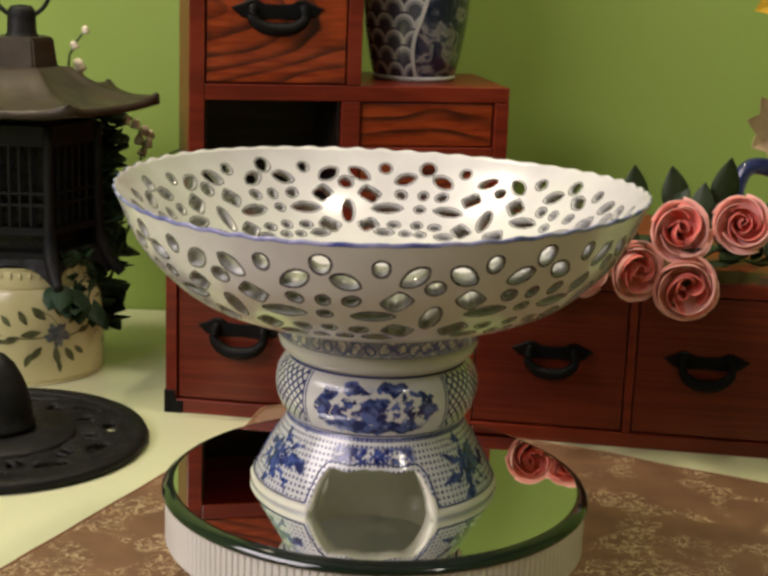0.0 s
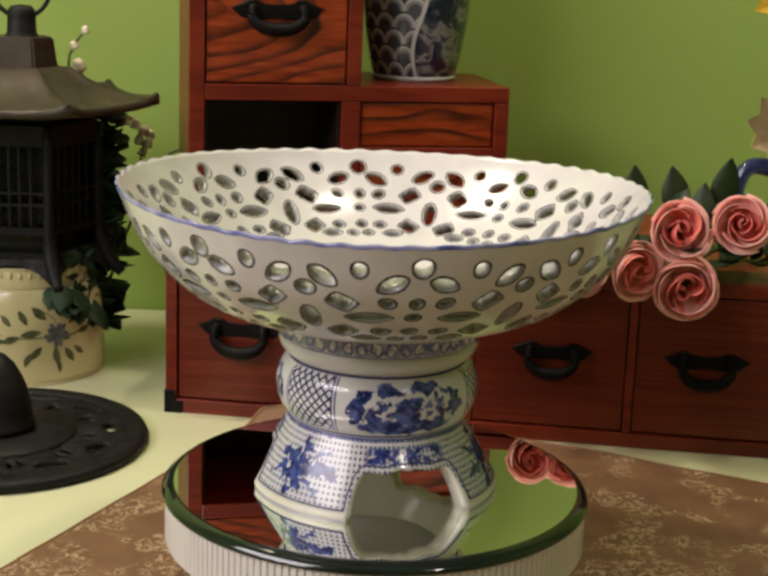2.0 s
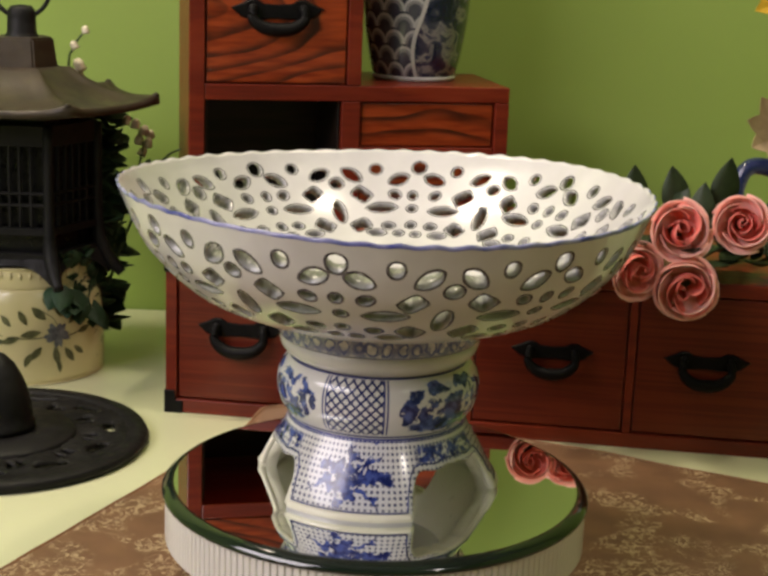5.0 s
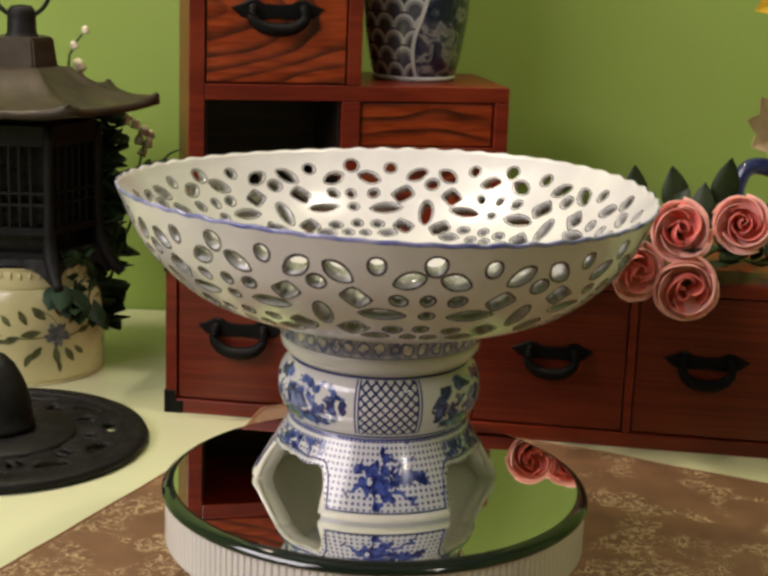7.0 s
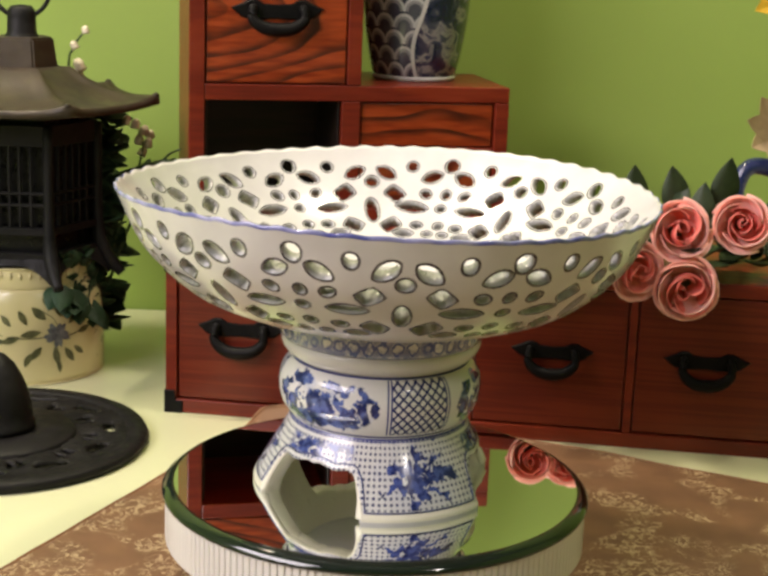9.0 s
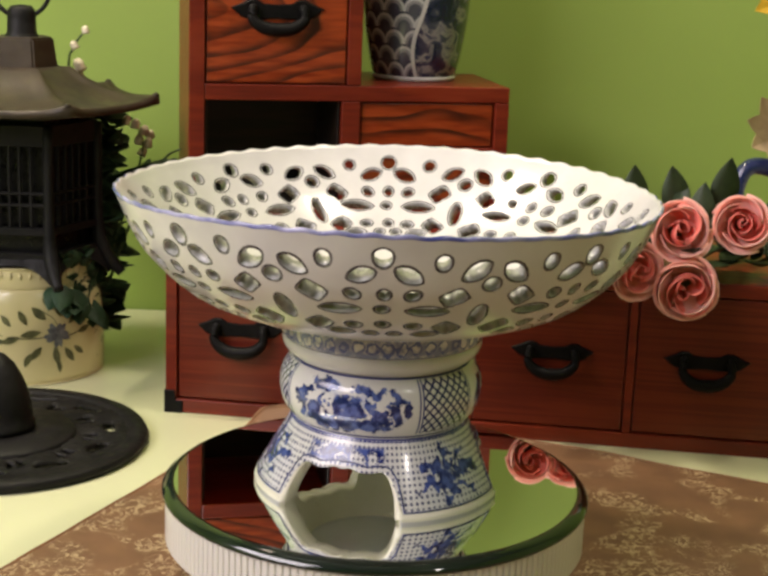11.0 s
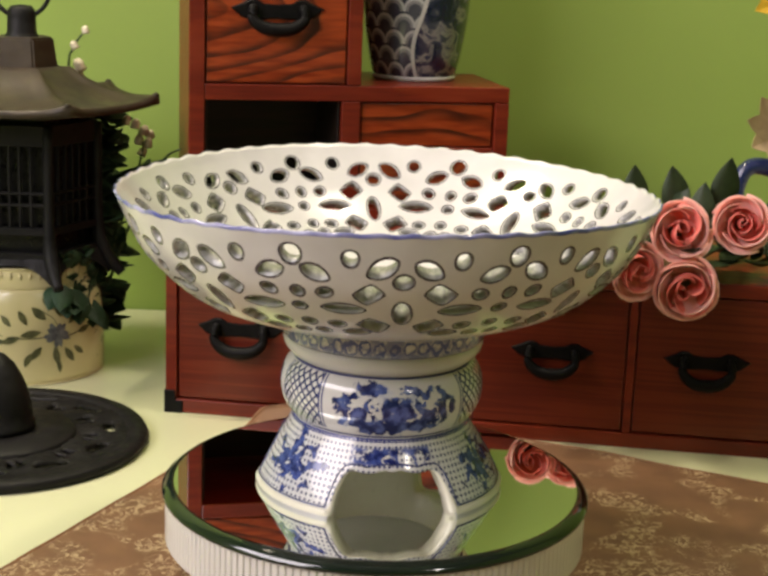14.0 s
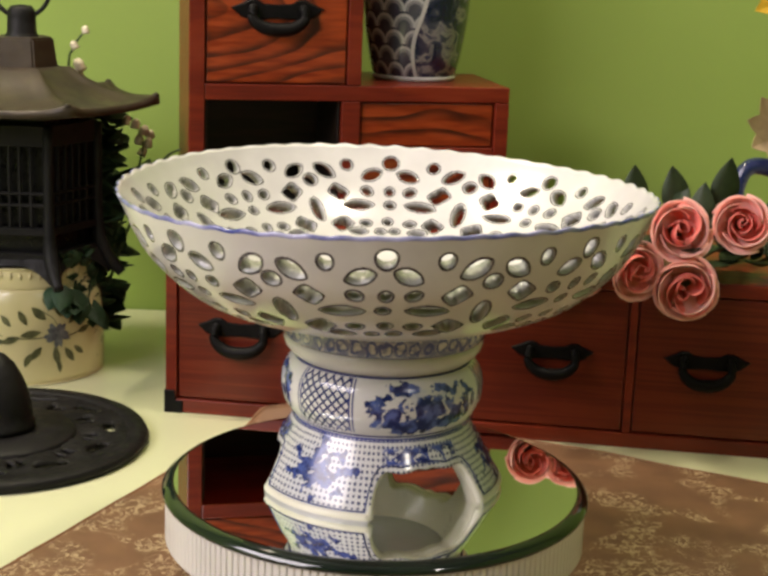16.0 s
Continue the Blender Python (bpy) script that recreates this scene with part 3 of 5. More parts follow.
def build_step_chest():
    """The stepped chest on the low one: a tall stack and a lower step beside it."""
    c = thing("step_chest", STEP, "red-brown stepped wooden chest with figured drawer fronts", "chest")
    z0 = LOW_H
    D, z_step, z_top, x_mid, x_end = 0.105, 0.2090 - z0, 0.385 - z0, 0.1218, 0.2318
    fw = "frame_wood"

    def board(name, x0, x1, y0, y1, za, zb, mat=fw):
        part(name, box(x0, x1, y0, y1, za, zb, 0.0008), mat, c, smooth=False)
    board("side_board", 0, 0.0110, 0, D, -0.0035, z_top)
    board("side_board", x_mid - 0.0102, x_mid, 0, D, z_step + 0.0002, z_top)
    board("side_board", x_end - 0.0104, x_end, 0, D, -0.0035, z_step - 0.0112)
    board("shelf_board", 0.0112, x_end, 0.0004, D, z_step - 0.0112, z_step)
    board("bottom_board", 0.0112, x_end - 0.0106, 0.0004, D, -0.0035, 0.009)
    board("top_board", 0.0112, x_mid - 0.0104, 0.0004, D, z_top - 0.010, z_top)
    board("rail", 0.0112, x_mid - 0.0104, 0.0006, 0.02, 0.283 - z0, 0.292 - z0)
    board("divider", 0.1083, x_mid, 0.0003, D, 0.009, z_step - 0.0114)
    board("shelf_board", x_mid, x_end - 0.0106, 0.0008, D, 0.158 - z0, 0.165 - z0)
    # Boards coloured near-black to hold the compartment's shade; lining and floor are added.
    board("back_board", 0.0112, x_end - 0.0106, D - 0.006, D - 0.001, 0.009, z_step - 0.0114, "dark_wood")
    board("shade_lining", 0.0114, 0.0134, 0.006, D - 0.007, 0.0092, z_step - 0.0116, "dark_wood")
    board("shade_lining", 0.1061, 0.1081, 0.006, D - 0.007, 0.0092, z_step - 0.0116, "dark_wood")
    board("shade_floor", 0.0136, 0.1059, 0.004, D - 0.007, 0.0092, 0.0104, "dark_wood")
    board("back_board", 0.0112, x_mid - 0.0104, D - 0.006, D - 0.001, z_step, z_top - 0.0102)
    drawer(c, 0.0122, x_mid - 0.0112, z_step + 0.0010, 0.282 - z0, 0.0015, (0.0, 0.2605 - z0, 0.061, 0.78), "swept_wood")
    drawer(c, 0.0122, x_mid - 0.0112, 0.293 - z0, z_top - 0.0110, 0.0015, (0.0, 0.340 - z0, 0.061, 0.78))
    drawer(c, x_mid + 0.0008, x_end - 0.0114, 0.1658 - z0, z_step - 0.0122, 0.0030, None, "banded_wood")
    drawer(c, x_mid + 0.0008, x_end - 0.0114, 0.0098, 0.1572 - z0, 0.0015, None)
    return c


def build_vase():
    c = STEP @ Vector((0.1735, 0.0630, 0.2090 - LOW_H))
    v = thing("porcelain_vase", pose(*c) @ Matrix.Scale(1.317, 4), "dark blue and white porcelain vase standing on the step chest", "vase")
    prof = spline([(0.0, 0.0, 0), (0.0205, 0.0, 0), (0.0222, 0.0006, 0), (0.0228, 0.002, 0), (0.0252, 0.010, 0), (0.0284, 0.028, 0), (0.0302, 0.046, 0), (0.031, 0.062, 0), (0.029, 0.085, 0),
                   (0.022, 0.105, 0), (0.0165, 0.115, 0), (0.0185, 0.124, 0), (0.0168, 0.124, 0), (0.0145, 0.114, 0), (0.018, 0.104, 0), (0.0, 0.102, 0)], 5)
    part("body", lathe([(max(p.x, 0.0) if i not in (0,) else 0.0, p.y) for i, p in enumerate(prof)], 96), "vase", v)
    part("foot_ring", lathe([(0.0222, 0.0002), (0.0233, 0.0006), (0.0236, 0.0022), (0.0230, 0.0030), (0.0222, 0.0028)], 96), "glaze", v, "unglazed pale foot ring")
    bm = leaf_mesh(0.07, 0.012, -0.9, 0.3)
    lf = part("leaf", bm, "leaf", v)
    lf.matrix_basis = pose(0.010, -0.004, 0.118, 0, 0, -75)
    bm = bmesh.new()
    tube(bm, spline([(0.0, 0, 0.104), (0.004, -0.002, 0.114), (0.010, -0.004, 0.118)], 4), 0.0009, 6)
    part("stem", bm, "stem", v)


# ---- pot, lantern, iron stand ----
POT = Vector((-0.2559, 0.325, 0.0))
POT_SCALE = 1.07


def build_pot():
    p = thing("ceramic_pot", pose(*POT, 0, 0, -90) @ Matrix.Scale(POT_SCALE, 4), "cream ceramic pot painted with olive leaves and a blue flower", "pot")
    prof = spline([(0.0, 0.0, 0), (0.046, 0.0, 0), (0.0492, 0.0015, 0), (0.0502, 0.006, 0), (0.0500, 0.030, 0), (0.0485, 0.050, 0), (0.0455, 0.0605, 0), (0.0438, 0.0625, 0), (0.0442, 0.064, 0),
                   (0.0436, 0.070, 0), (0.0425, 0.0745, 0), (0.040, 0.0770, 0), (0.0, 0.0775, 0)], 4)
    part("body", lathe([(max(q.x, 0.0), q.y) for q in prof], 96), "pot", p)

    def on(deg, z, out=0.0004):
        r = np.interp(z, [0.0, 0.006, 0.03, 0.05, 0.0605], [0.0495, 0.0502, 0.05, 0.0485, 0.0455]) + out
        return Vector((r * math.cos(radians(deg + 21)), r * math.sin(radians(deg + 21)), z))

    def stroke(deg, z, ang, length, width, mat, name):
        """A painted leaf that follows the pot's curve."""
        bm = bmesh.new()
        n, rows = 7, []
        for i in range(n + 1):
            t = i / n
            w = width * math.sin(math.pi * min(0.97, max(0.03, t))) ** 0.8
            row = []
            for k in (-0.5, 0.5):
                s, h = length * t, k * w
                du, dz = s * math.cos(ang) - h * math.sin(ang), s * math.sin(ang) + h * math.cos(ang)
                row.append(bm.verts.new(on(deg + math.degrees(du / 0.05), z + dz)))
            rows.append(row)
        for a, b in zip(rows, rows[1:]):
            bm.faces.new((a[0], b[0], b[1], a[1]))
        part(name, bm, mat, p)

    for k in range(14):
        stroke(14 + 2.0 * math.cos(k * 2.4), 0.0335 + 0.001 * math.sin(k * 2.4), k * 0.449, 0.0066 + 0.0016 * (k % 3), 0.0042, "pot_blue", "painted_petal")
    for deg, z, ang, ln, w in ((6, 0.044, 2.4, 0.010, 0.0050), (18, 0.045, 1.9, 0.009, 0.0045), (24, 0.040, 0.6, 0.010, 0.0045), (2, 0.036, 3.3, 0.011, 0.0042), (-8, 0.041, 2.1, 0.009, 0.0040),
                               (-14, 0.033, 3.5, 0.010, 0.0042), (-20, 0.040, 2.3, 0.008, 0.0035), (2, 0.026, 4.0, 0.009, 0.0040), (12, 0.025, 4.9, 0.010, 0.0042), (20, 0.024, 5.3, 0.010, 0.0042), (28, 0.024, 5.6, 0.008, 0.0034),
                               (-6, 0.022, 4.3, 0.008, 0.0036), (15, 0.016, 4.8, 0.007, 0.003), (32, 0.033, 0.2, 0.009, 0.0035), (-24, 0.030, 3.2, 0.010, 0.0036), (-32, 0.037, 2.6, 0.009, 0.0035), (-36, 0.028, 3.4, 0.009, 0.0036), (10, 0.051, 2.2, 0.007, 0.003)):
        stroke(deg, z, ang, ln * 1.2, w * 1.15, "pot_paint", "painted_leaf")
    for pts in (((12, 0.033), (0, 0.032), (-14, 0.032), (-30, 0.034)), ((14, 0.032), (14, 0.024), (16, 0.015)), ((16, 0.035), (12, 0.044), (4, 0.049)), ((16, 0.032), (26, 0.032), (36, 0.034))):
        bm = bmesh.new()
        tube(bm, spline([on(a, z, 0.0001) for a, z in pts], 5), 0.00035, 5)
        part("painted_stem", bm, "pot_paint", p)
    bm = bmesh.new()
    for i in range(44):
        a = 360 / 44 * i
        rr = 0.0433
        ball(bm, (rr * math.cos(radians(a)), rr * math.sin(radians(a)), 0.0715), 0.0013, 1, 1, 2.2, 1)
    part("beaded_rim", bm, "pot", p, "fluted cream rim")


def hexa(r, turn=0.0):
    return [(r * math.cos(radians(60 * k + turn)), r * math.sin(radians(60 * k + turn))) for k in range(6)]


def build_lantern():
    z0 = 0.0777
    L = thing("pagoda_lantern", pose(POT.x, POT.y, z0 * POT_SCALE, 0, 0, 1.5) @ Matrix.Scale(POT_SCALE, 4), "dark bronze cast iron pagoda lantern standing on the ceramic pot", "lantern")

    def Z(z):
        return z - z0
    bm = prism(bmesh.new(), hexa(0.046), 0.0, 0.006)
    part("floor_plate", bm, "iron", L, smooth=False)
    # Added core: keeps the panels dark and hides the wall behind.
    part("dark_core", prism(bmesh.new(), hexa(0.0405), 0.006, Z(0.171)), "soot", L, "added black core that darkens the lantern's inside", smooth=False)
    # six corner posts that run down into curved legs
    for k in range(6):
        a = radians(60 * k)
        ca, sa = math.cos(a), math.sin(a)
        bm = bmesh.new()
        path = spline([(ca * r, sa * r, Z(z)) for r, z in ((0.0475, 0.168), (0.0475, 0.120), (0.0480, 0.095), (0.051, 0.083), (0.0565, 0.074), (0.0635, 0.0665))], 5)
        tube(bm, path, lambda t: 0.0034 + 0.0016 * max(0.0, math.sin(math.pi * min(1, max(0, t * 1.5 - 0.4)))), 8)
        part("corner_post", bm, "iron", L)
    # wall panels: a sill, a head, mullions and crossbars; an arched apron beneath
    for k in range(6):
        a0, a1 = radians(60 * k), radians(60 * k + 60)
        p0 = Vector((math.cos(a0), math.sin(a0), 0)) * 0.0468
        p1 = Vector((math.cos(a1), math.sin(a1), 0)) * 0.0468
        mid, e = (p0 + p1) / 2, (p1 - p0).normalized()
        rot = Matrix(((e.x, -mid.normalized().x, 0, mid.x), (e.y, -mid.normalized().y, 0, mid.y), (0, 0, 1, 0), (0, 0, 0, 1)))
        half = 0.0225

        def bar(x0, x1, za, zb, y0=-0.0015, y1=0.0015, name="bar"):
            b = box(x0, x1, y0, y1, Z(za), Z(zb), 0.0004, 1)
            o = part(name, b, "iron", L, smooth=False)
            o.matrix_basis = rot
        bar(-half, half, 0.1555, 0.169, name="panel_head")
        bar(-half, half, 0.0985, 0.1035, -0.0025, 0.0022, name="panel_sill")
        bar(-half, half, 0.0825, 0.0870, -0.0025, 0.0022, name="panel_base")
        for x in (-0.014, -0.0075, -0.001, 0.0055, 0.0125):
            bar(x - 0.0009, x + 0.0009, 0.1035, 0.1555, name="mullion")
        for z in (0.118, 0.1255):
            bar(-half, half, z - 0.0009, z + 0.0009, -0.0018, 0.0012, name="crossbar")
        bm = bmesh.new()
        n = 16
        for s, y in ((0, -0.0012), (1, 0.0012)):
            for i in range(n + 1):
                u = -1 + 2 * i / n
                zb = 0.0790 - 0.012 * abs(u) ** 3.0
                fl = 0.004 * max(0.0, abs(u) - 0.4)
                bm.verts.new((u * (half + fl), y - 0.001 - fl, Z(0.0835)))
                bm.verts.new((u * (half + fl * 1.5), y - 0.003 - fl * 2, Z(zb)))
        bm.verts.ensure_lookup_table()
        m = 2 * (n + 1)
        for i in range(n):
            a = 2 * i
            bm.faces.new([bm.verts[j] for j in (a, a + 1, a + 3, a + 2)])
            bm.faces.new([bm.verts[m + j] for j in (a, a + 2, a + 3, a + 1)])
            bm.faces.new([bm.verts[j] for j in (a + 1, m + a + 1, m + a + 3, a + 3)])
            bm.faces.new([bm.verts[j] for j in (a, a + 2, m + a + 2, m + a)])
        bmesh.ops.recalc_face_normals(bm, faces=bm.faces[:])
        o = part("apron", bm, "iron", L, smooth=False)
        o.matrix_basis = rot
    # the swept roof, with raised ribs to upturned corners
    bm = bmesh.new()
    rings, n = [], 96
    prof = [(0.0, 0.0285), (0.024, 0.0285), (0.031, 0.0262), (0.042, 0.0190), (0.055, 0.0128), (0.070, 0.0090), (0.082, 0.0078), (0.0885, 0.0078), (0.0890, 0.0035), (0.080, 0.0020), (0.047, -0.002), (0.0, -0.002)]
    base_z = 0.1745

    def roof(r, z, a):
        s = (math.degrees(a) + 30) % 60 - 30
        c = math.cos(radians(30)) / math.cos(radians(30 - abs(s)))
        w = max(0.0, 1 - abs(s) / 7.0)
        up = 0.0026 * max(0.0, (r - 0.05) / 0.04) ** 2 * max(0.0, 1 - abs(s) / 22) ** 1.6
        rib = 0.0024 * w * (1 if 0.028 < r < 0.0895 and z > 0.006 else 0)
        k = c if r > 0.001 else 1
        return Vector((r * k * math.cos(a), r * k * math.sin(a), Z(base_z) + z + up + rib))
    for r, z in prof:
        if r == 0:
            rings.append([bm.verts.new((0, 0, Z(base_z) + z))])
        else:
            rings.append([bm.verts.new(roof(r, z, 2 * math.pi * i / n)) for i in range(n)])
    for a, b in zip(rings, rings[1:]):
        for i in range(n):
            j = (i + 1) % n
            if len(a) == 1:
                bm.faces.new((a[0], b[i], b[j]))
            elif len(b) == 1:
                bm.faces.new((a[i], b[0], a[j]))
            else:
                bm.faces.new((a[i], b[i], b[j], a[j]))
    bmesh.ops.recalc_face_normals(bm, faces=bm.faces[:])
    part("roof", bm, "bronze", L, "brown weathered bronze pagoda roof with upturned corners")
    for k in range(6):
        a = radians(60 * k)
        bm = bmesh.new()
        ball(bm, (0.0865 * math.cos(a), 0.0865 * math.sin(a), Z(base_z) + 0.0118), 0.0024, 1, 1, 0.7, 2)
        part("roof_corner", bm, "bronze", L)
    bm = prism(bmesh.new(), hexa(0.0232), Z(0.2015), Z(0.2215), 0.88)
    bmesh.ops.bevel(bm, geom=bm.edges[:], offset=0.0012, segments=2, affect="EDGES")
    part("cap", bm, "bronze", L, smooth=False)
    part("finial", lathe([(0.0118, Z(0.2205)), (0.0095, Z(0.2240)), (0.0090, Z(0.2350)), (0.0086, Z(0.2385)), (0.0065, Z(0.2408)), (0.0, Z(0.2418))], 40), "iron", L)
    bm = bmesh.new()
    ring = [(1.0 * (0.0185 * math.sin(t)), 0.0, Z(0.2520) - 0.0185 * math.cos(t)) for t in np.linspace(-math.pi, math.pi, 40)[:-1]]
    tube(bm, [Vector(q) for q in ring], 0.0015, 8, True)
    part("hanging_ring", bm, "iron", L, "thin iron ring through the finial")


def build_iron_stand():
    s = thing("iron_stand", pose(-0.2350, 0.160, 0.0), "black cast iron openwork disc stand with a domed centre", "stand")
    # openwork plate: rim ring, inner ring and scrolling spokes
    part("rim", lathe([(0.080, 0.001), (0.0905, 0.0), (0.0925, 0.003), (0.0905, 0.0065), (0.080, 0.0070), (0.078, 0.004)], 120, close=True), "iron", s)
    part("inner_plate", lathe([(0.020, 0.002), (0.046, 0.002), (0.048, 0.005), (0.046, 0.0080), (0.028, 0.0095), (0.020, 0.0095)], 96, close=True), "iron", s)
    bm = bmesh.new()
    na, nr, cell = 240, 15, {}
    for side, z in ((0, 0.0058), (1, 0.0020)):
        for i in range(na):
            a = 2 * math.pi * i / na
            for k in range(nr + 1):
                r = 0.044 + 0.038 * k / nr
                relief = 0.0 if side else 0.0011 * math.sin(11 * a + 90 * r) * math.sin(math.pi * k / nr) + 0.0009 * noise.noise(Vector((r * math.cos(a), r * math.sin(a), 0)) * 170)
                cell[side, i, k] = bm.verts.new((r * math.cos(a), r * math.sin(a), z + relief))

    def solid(i, k):
        """False inside the slots cut through the plate: a crescent and two small drops in each of eleven repeats."""
        if not 0 <= k < nr:
            return False
        u = ((i + 0.5) / na * 11) % 1.0 - 0.5
        v = (k + 0.5) / nr
        if (u / 0.30) ** 2 + ((v - 0.62 - 0.5 * u * u) / 0.12) ** 2 < 1:
            return False
        return ((abs(u) - 0.40) / 0.07) ** 2 + ((v - 0.34) / 0.16) ** 2 > 1
    for i in range(na):
        j = (i + 1) % na
        for k in range(nr):
            if not solid(i, k):
                continue
            bm.faces.new((cell[0, i, k], cell[0, i, k + 1], cell[0, j, k + 1], cell[0, j, k]))
            bm.faces.new((cell[1, i, k], cell[1, j, k], cell[1, j, k + 1], cell[1, i, k + 1]))
            for gone, a, b in ((not solid(i, k - 1), (i, k), (j, k)), (not solid(i, k + 1), (j, k + 1), (i, k + 1)),
                               (not solid((i - 1) % na, k), (i, k + 1), (i, k)), (not solid(j, k), (j, k), (j, k + 1))):
                if gone:
                    bm.faces.new((cell[0, a[0], a[1]], cell[0, b[0], b[1]], cell[1, b[0], b[1]], cell[1, a[0], a[1]]))
    bmesh.ops.delete(bm, geom=[v for v in bm.verts if not v.link_faces], context="VERTS")
    bmesh.ops.recalc_face_normals(bm, faces=bm.faces[:])
    part("openwork_plate", bm, "iron", s, "low relief iron plate with cut slots")
    part("dome", lathe([(0.0205, 0.009), (0.0225, 0.010), (0.0228, 0.0135), (0.0215, 0.0150), (0.0210, 0.0220), (0.0192, 0.0320), (0.0160, 0.0410), (0.0112, 0.0500), (0.0055, 0.0560), (0.0, 0.0580)], 64), "iron", s)


# ---- plants ----


def leafy(parent, mat, mesh, poses):
    for k, m in enumerate(poses):
        o = new("leaf", mesh)
        o.parent = parent
        o.matrix_basis = m


def build_ivy():
    """Trailing greenery behind and beside the pot, with sprays of small bell flowers."""
    rng = random.Random(5)
    g = thing("ivy_plant", pose(POT.x + 0.034, POT.y + 0.045, 0.0) @ Matrix.Scale(1.07, 4), "dark green trailing ivy hanging beside the pot and lantern", "plant")
    bm = leaf_mesh(0.026, 0.019, 0.15, 0.35)
    me = bpy.data.meshes.new("leaf")
    bm.to_mesh(me)
    bm.free()
    me.materials.append(MAT["ivy"])
    me.shade_smooth()
    stems = []
    for k in range(14):
        x = -0.016 + 0.026 * rng.random()
        y = -0.02 + 0.04 * rng.random()
        top = 0.09 + 0.075 * rng.random()
        stems.append(spline([(x * 0.6, y * 0.5, 0.001), (x * 0.9, y, top * 0.5), (x, y, top), (x + 0.012, y - 0.008, top - 0.01)], 5))
    bm = bmesh.new()
    for p in stems:
        tube(bm, p, 0.0011, 6)
    part("vines", bm, "stem", g)
    poses = []
    for p in stems:
        for i in range(2, len(p), 1):
            for _ in range(2):
                q = p[i]
                poses.append(pose(q.x, q.y, q.z, rng.uniform(-60, 30), rng.uniform(-40, 40), rng.uniform(0, 360)) @ Matrix.Scale(rng.uniform(0.6, 1.1), 4))
    # leaves that drape over the front right of the pot
    for k in range(16):
        poses.append(pose(-0.004 + 0.008 * rng.random() + 0.001 * k, -0.080 + 0.003 * k, 0.066 - 0.0018 * k, rng.uniform(-80, -40), rng.uniform(-30, 30), rng.uniform(120, 240)) @ Matrix.Scale(rng.uniform(0.6, 0.9), 4))
    for k in range(110):
        z = rng.uniform(0.012, 0.088)
        a = radians(rng.uniform(-18 - 38 * max(0.0, (z - 0.03) / 0.058), 12))
        r = rng.uniform(0.0505, 0.0560)
        poses.append(pose(r * math.cos(a) - 0.0375, r * math.sin(a) - 0.042, z, rng.uniform(-85, -35), rng.uniform(-35, 35), math.degrees(a) + 90 + rng.uniform(-50, 50)) @ Matrix.Scale(rng.uniform(0.35, 0.62), 4))
    # a spray that reaches out over the table beside the lantern
    reach = spline([(0.0, 0.0, 0.001), (0.006, 0.0, 0.09), (0.030, 0.0, 0.128), (0.060, 0.0, 0.138)], 6)
    bm = bmesh.new()
    tube(bm, reach, 0.0009, 6)
    part("vine", bm, "stem", g)
    for k in range(16):
        q = reach[-1 - k % 10]
        poses.append(pose(q.x, q.y, q.z, rng.uniform(-60, -10), rng.uniform(-30, 30), rng.uniform(60, 300)) @ Matrix.Scale(rng.uniform(0.7, 1.1), 4))
    leafy(g, "ivy", me, poses)


def build_lily_sprays():
    rng = random.Random(3)
    base = Vector((POT.x + 0.026, POT.y + 0.055, 0.0))
    s = thing("flower_spray", pose(*base), "spray of small white bell flowers on thin green stems", "flower")
    for pts, bells in ((((0, 0, 0.001), (0.0, 0.0, 0.10), (-0.006, 0.0, 0.205), (-0.002, 0.0, 0.226), (0.007, 0.0, 0.2395)), ((0.0072, 0.2395, 0.0032), (-0.0016, 0.2280, 0.0034), (0.0024, 0.2145, 0.0048), (0.0016, 0.2085, 0.0044))),
                       (((0.004, -0.004, 0.001), (0.030, -0.004, 0.09), (0.046, -0.006, 0.140), (0.050, -0.006, 0.160)), ((0.043, 0.172, 0.0040), (0.050, 0.168, 0.0040), (0.046, 0.161, 0.0038), (0.053, 0.159, 0.0036), (0.049, 0.152, 0.0036), (0.037, 0.175, 0.0036), (0.054, 0.165, 0.0032))),
                       (((0.006, 0.0, 0.001), (0.036, 0.0, 0.09), (0.060, 0.0, 0.140), (0.074, 0.0, 0.153), (0.090, 0.0, 0.154)), ())):
        bm = bmesh.new()
        tube(bm, spline(pts, 6), lambda t: 0.0013 - 0.0006 * t, 6)
        part("stem", bm, "stem", s)
        for x, z, r in bells:
            bm = lathe([(0.0, r * 0.9), (r * 0.5, r * 0.75), (r * 0.85, r * 0.1), (r * 0.8, -r * 0.6), (r * 1.0, -r * 0.95), (r * 0.85, -r * 0.85), (r * 0.6, 0.0), (0.0, r * 0.4)], 14)
            b = part("bell", bm, "white_flower", s)
            b.matrix_basis = pose(x, -0.002 + rng.uniform(-0.003, 0.003), z, rng.uniform(-30, 30), rng.uniform(-30, 30), 0)


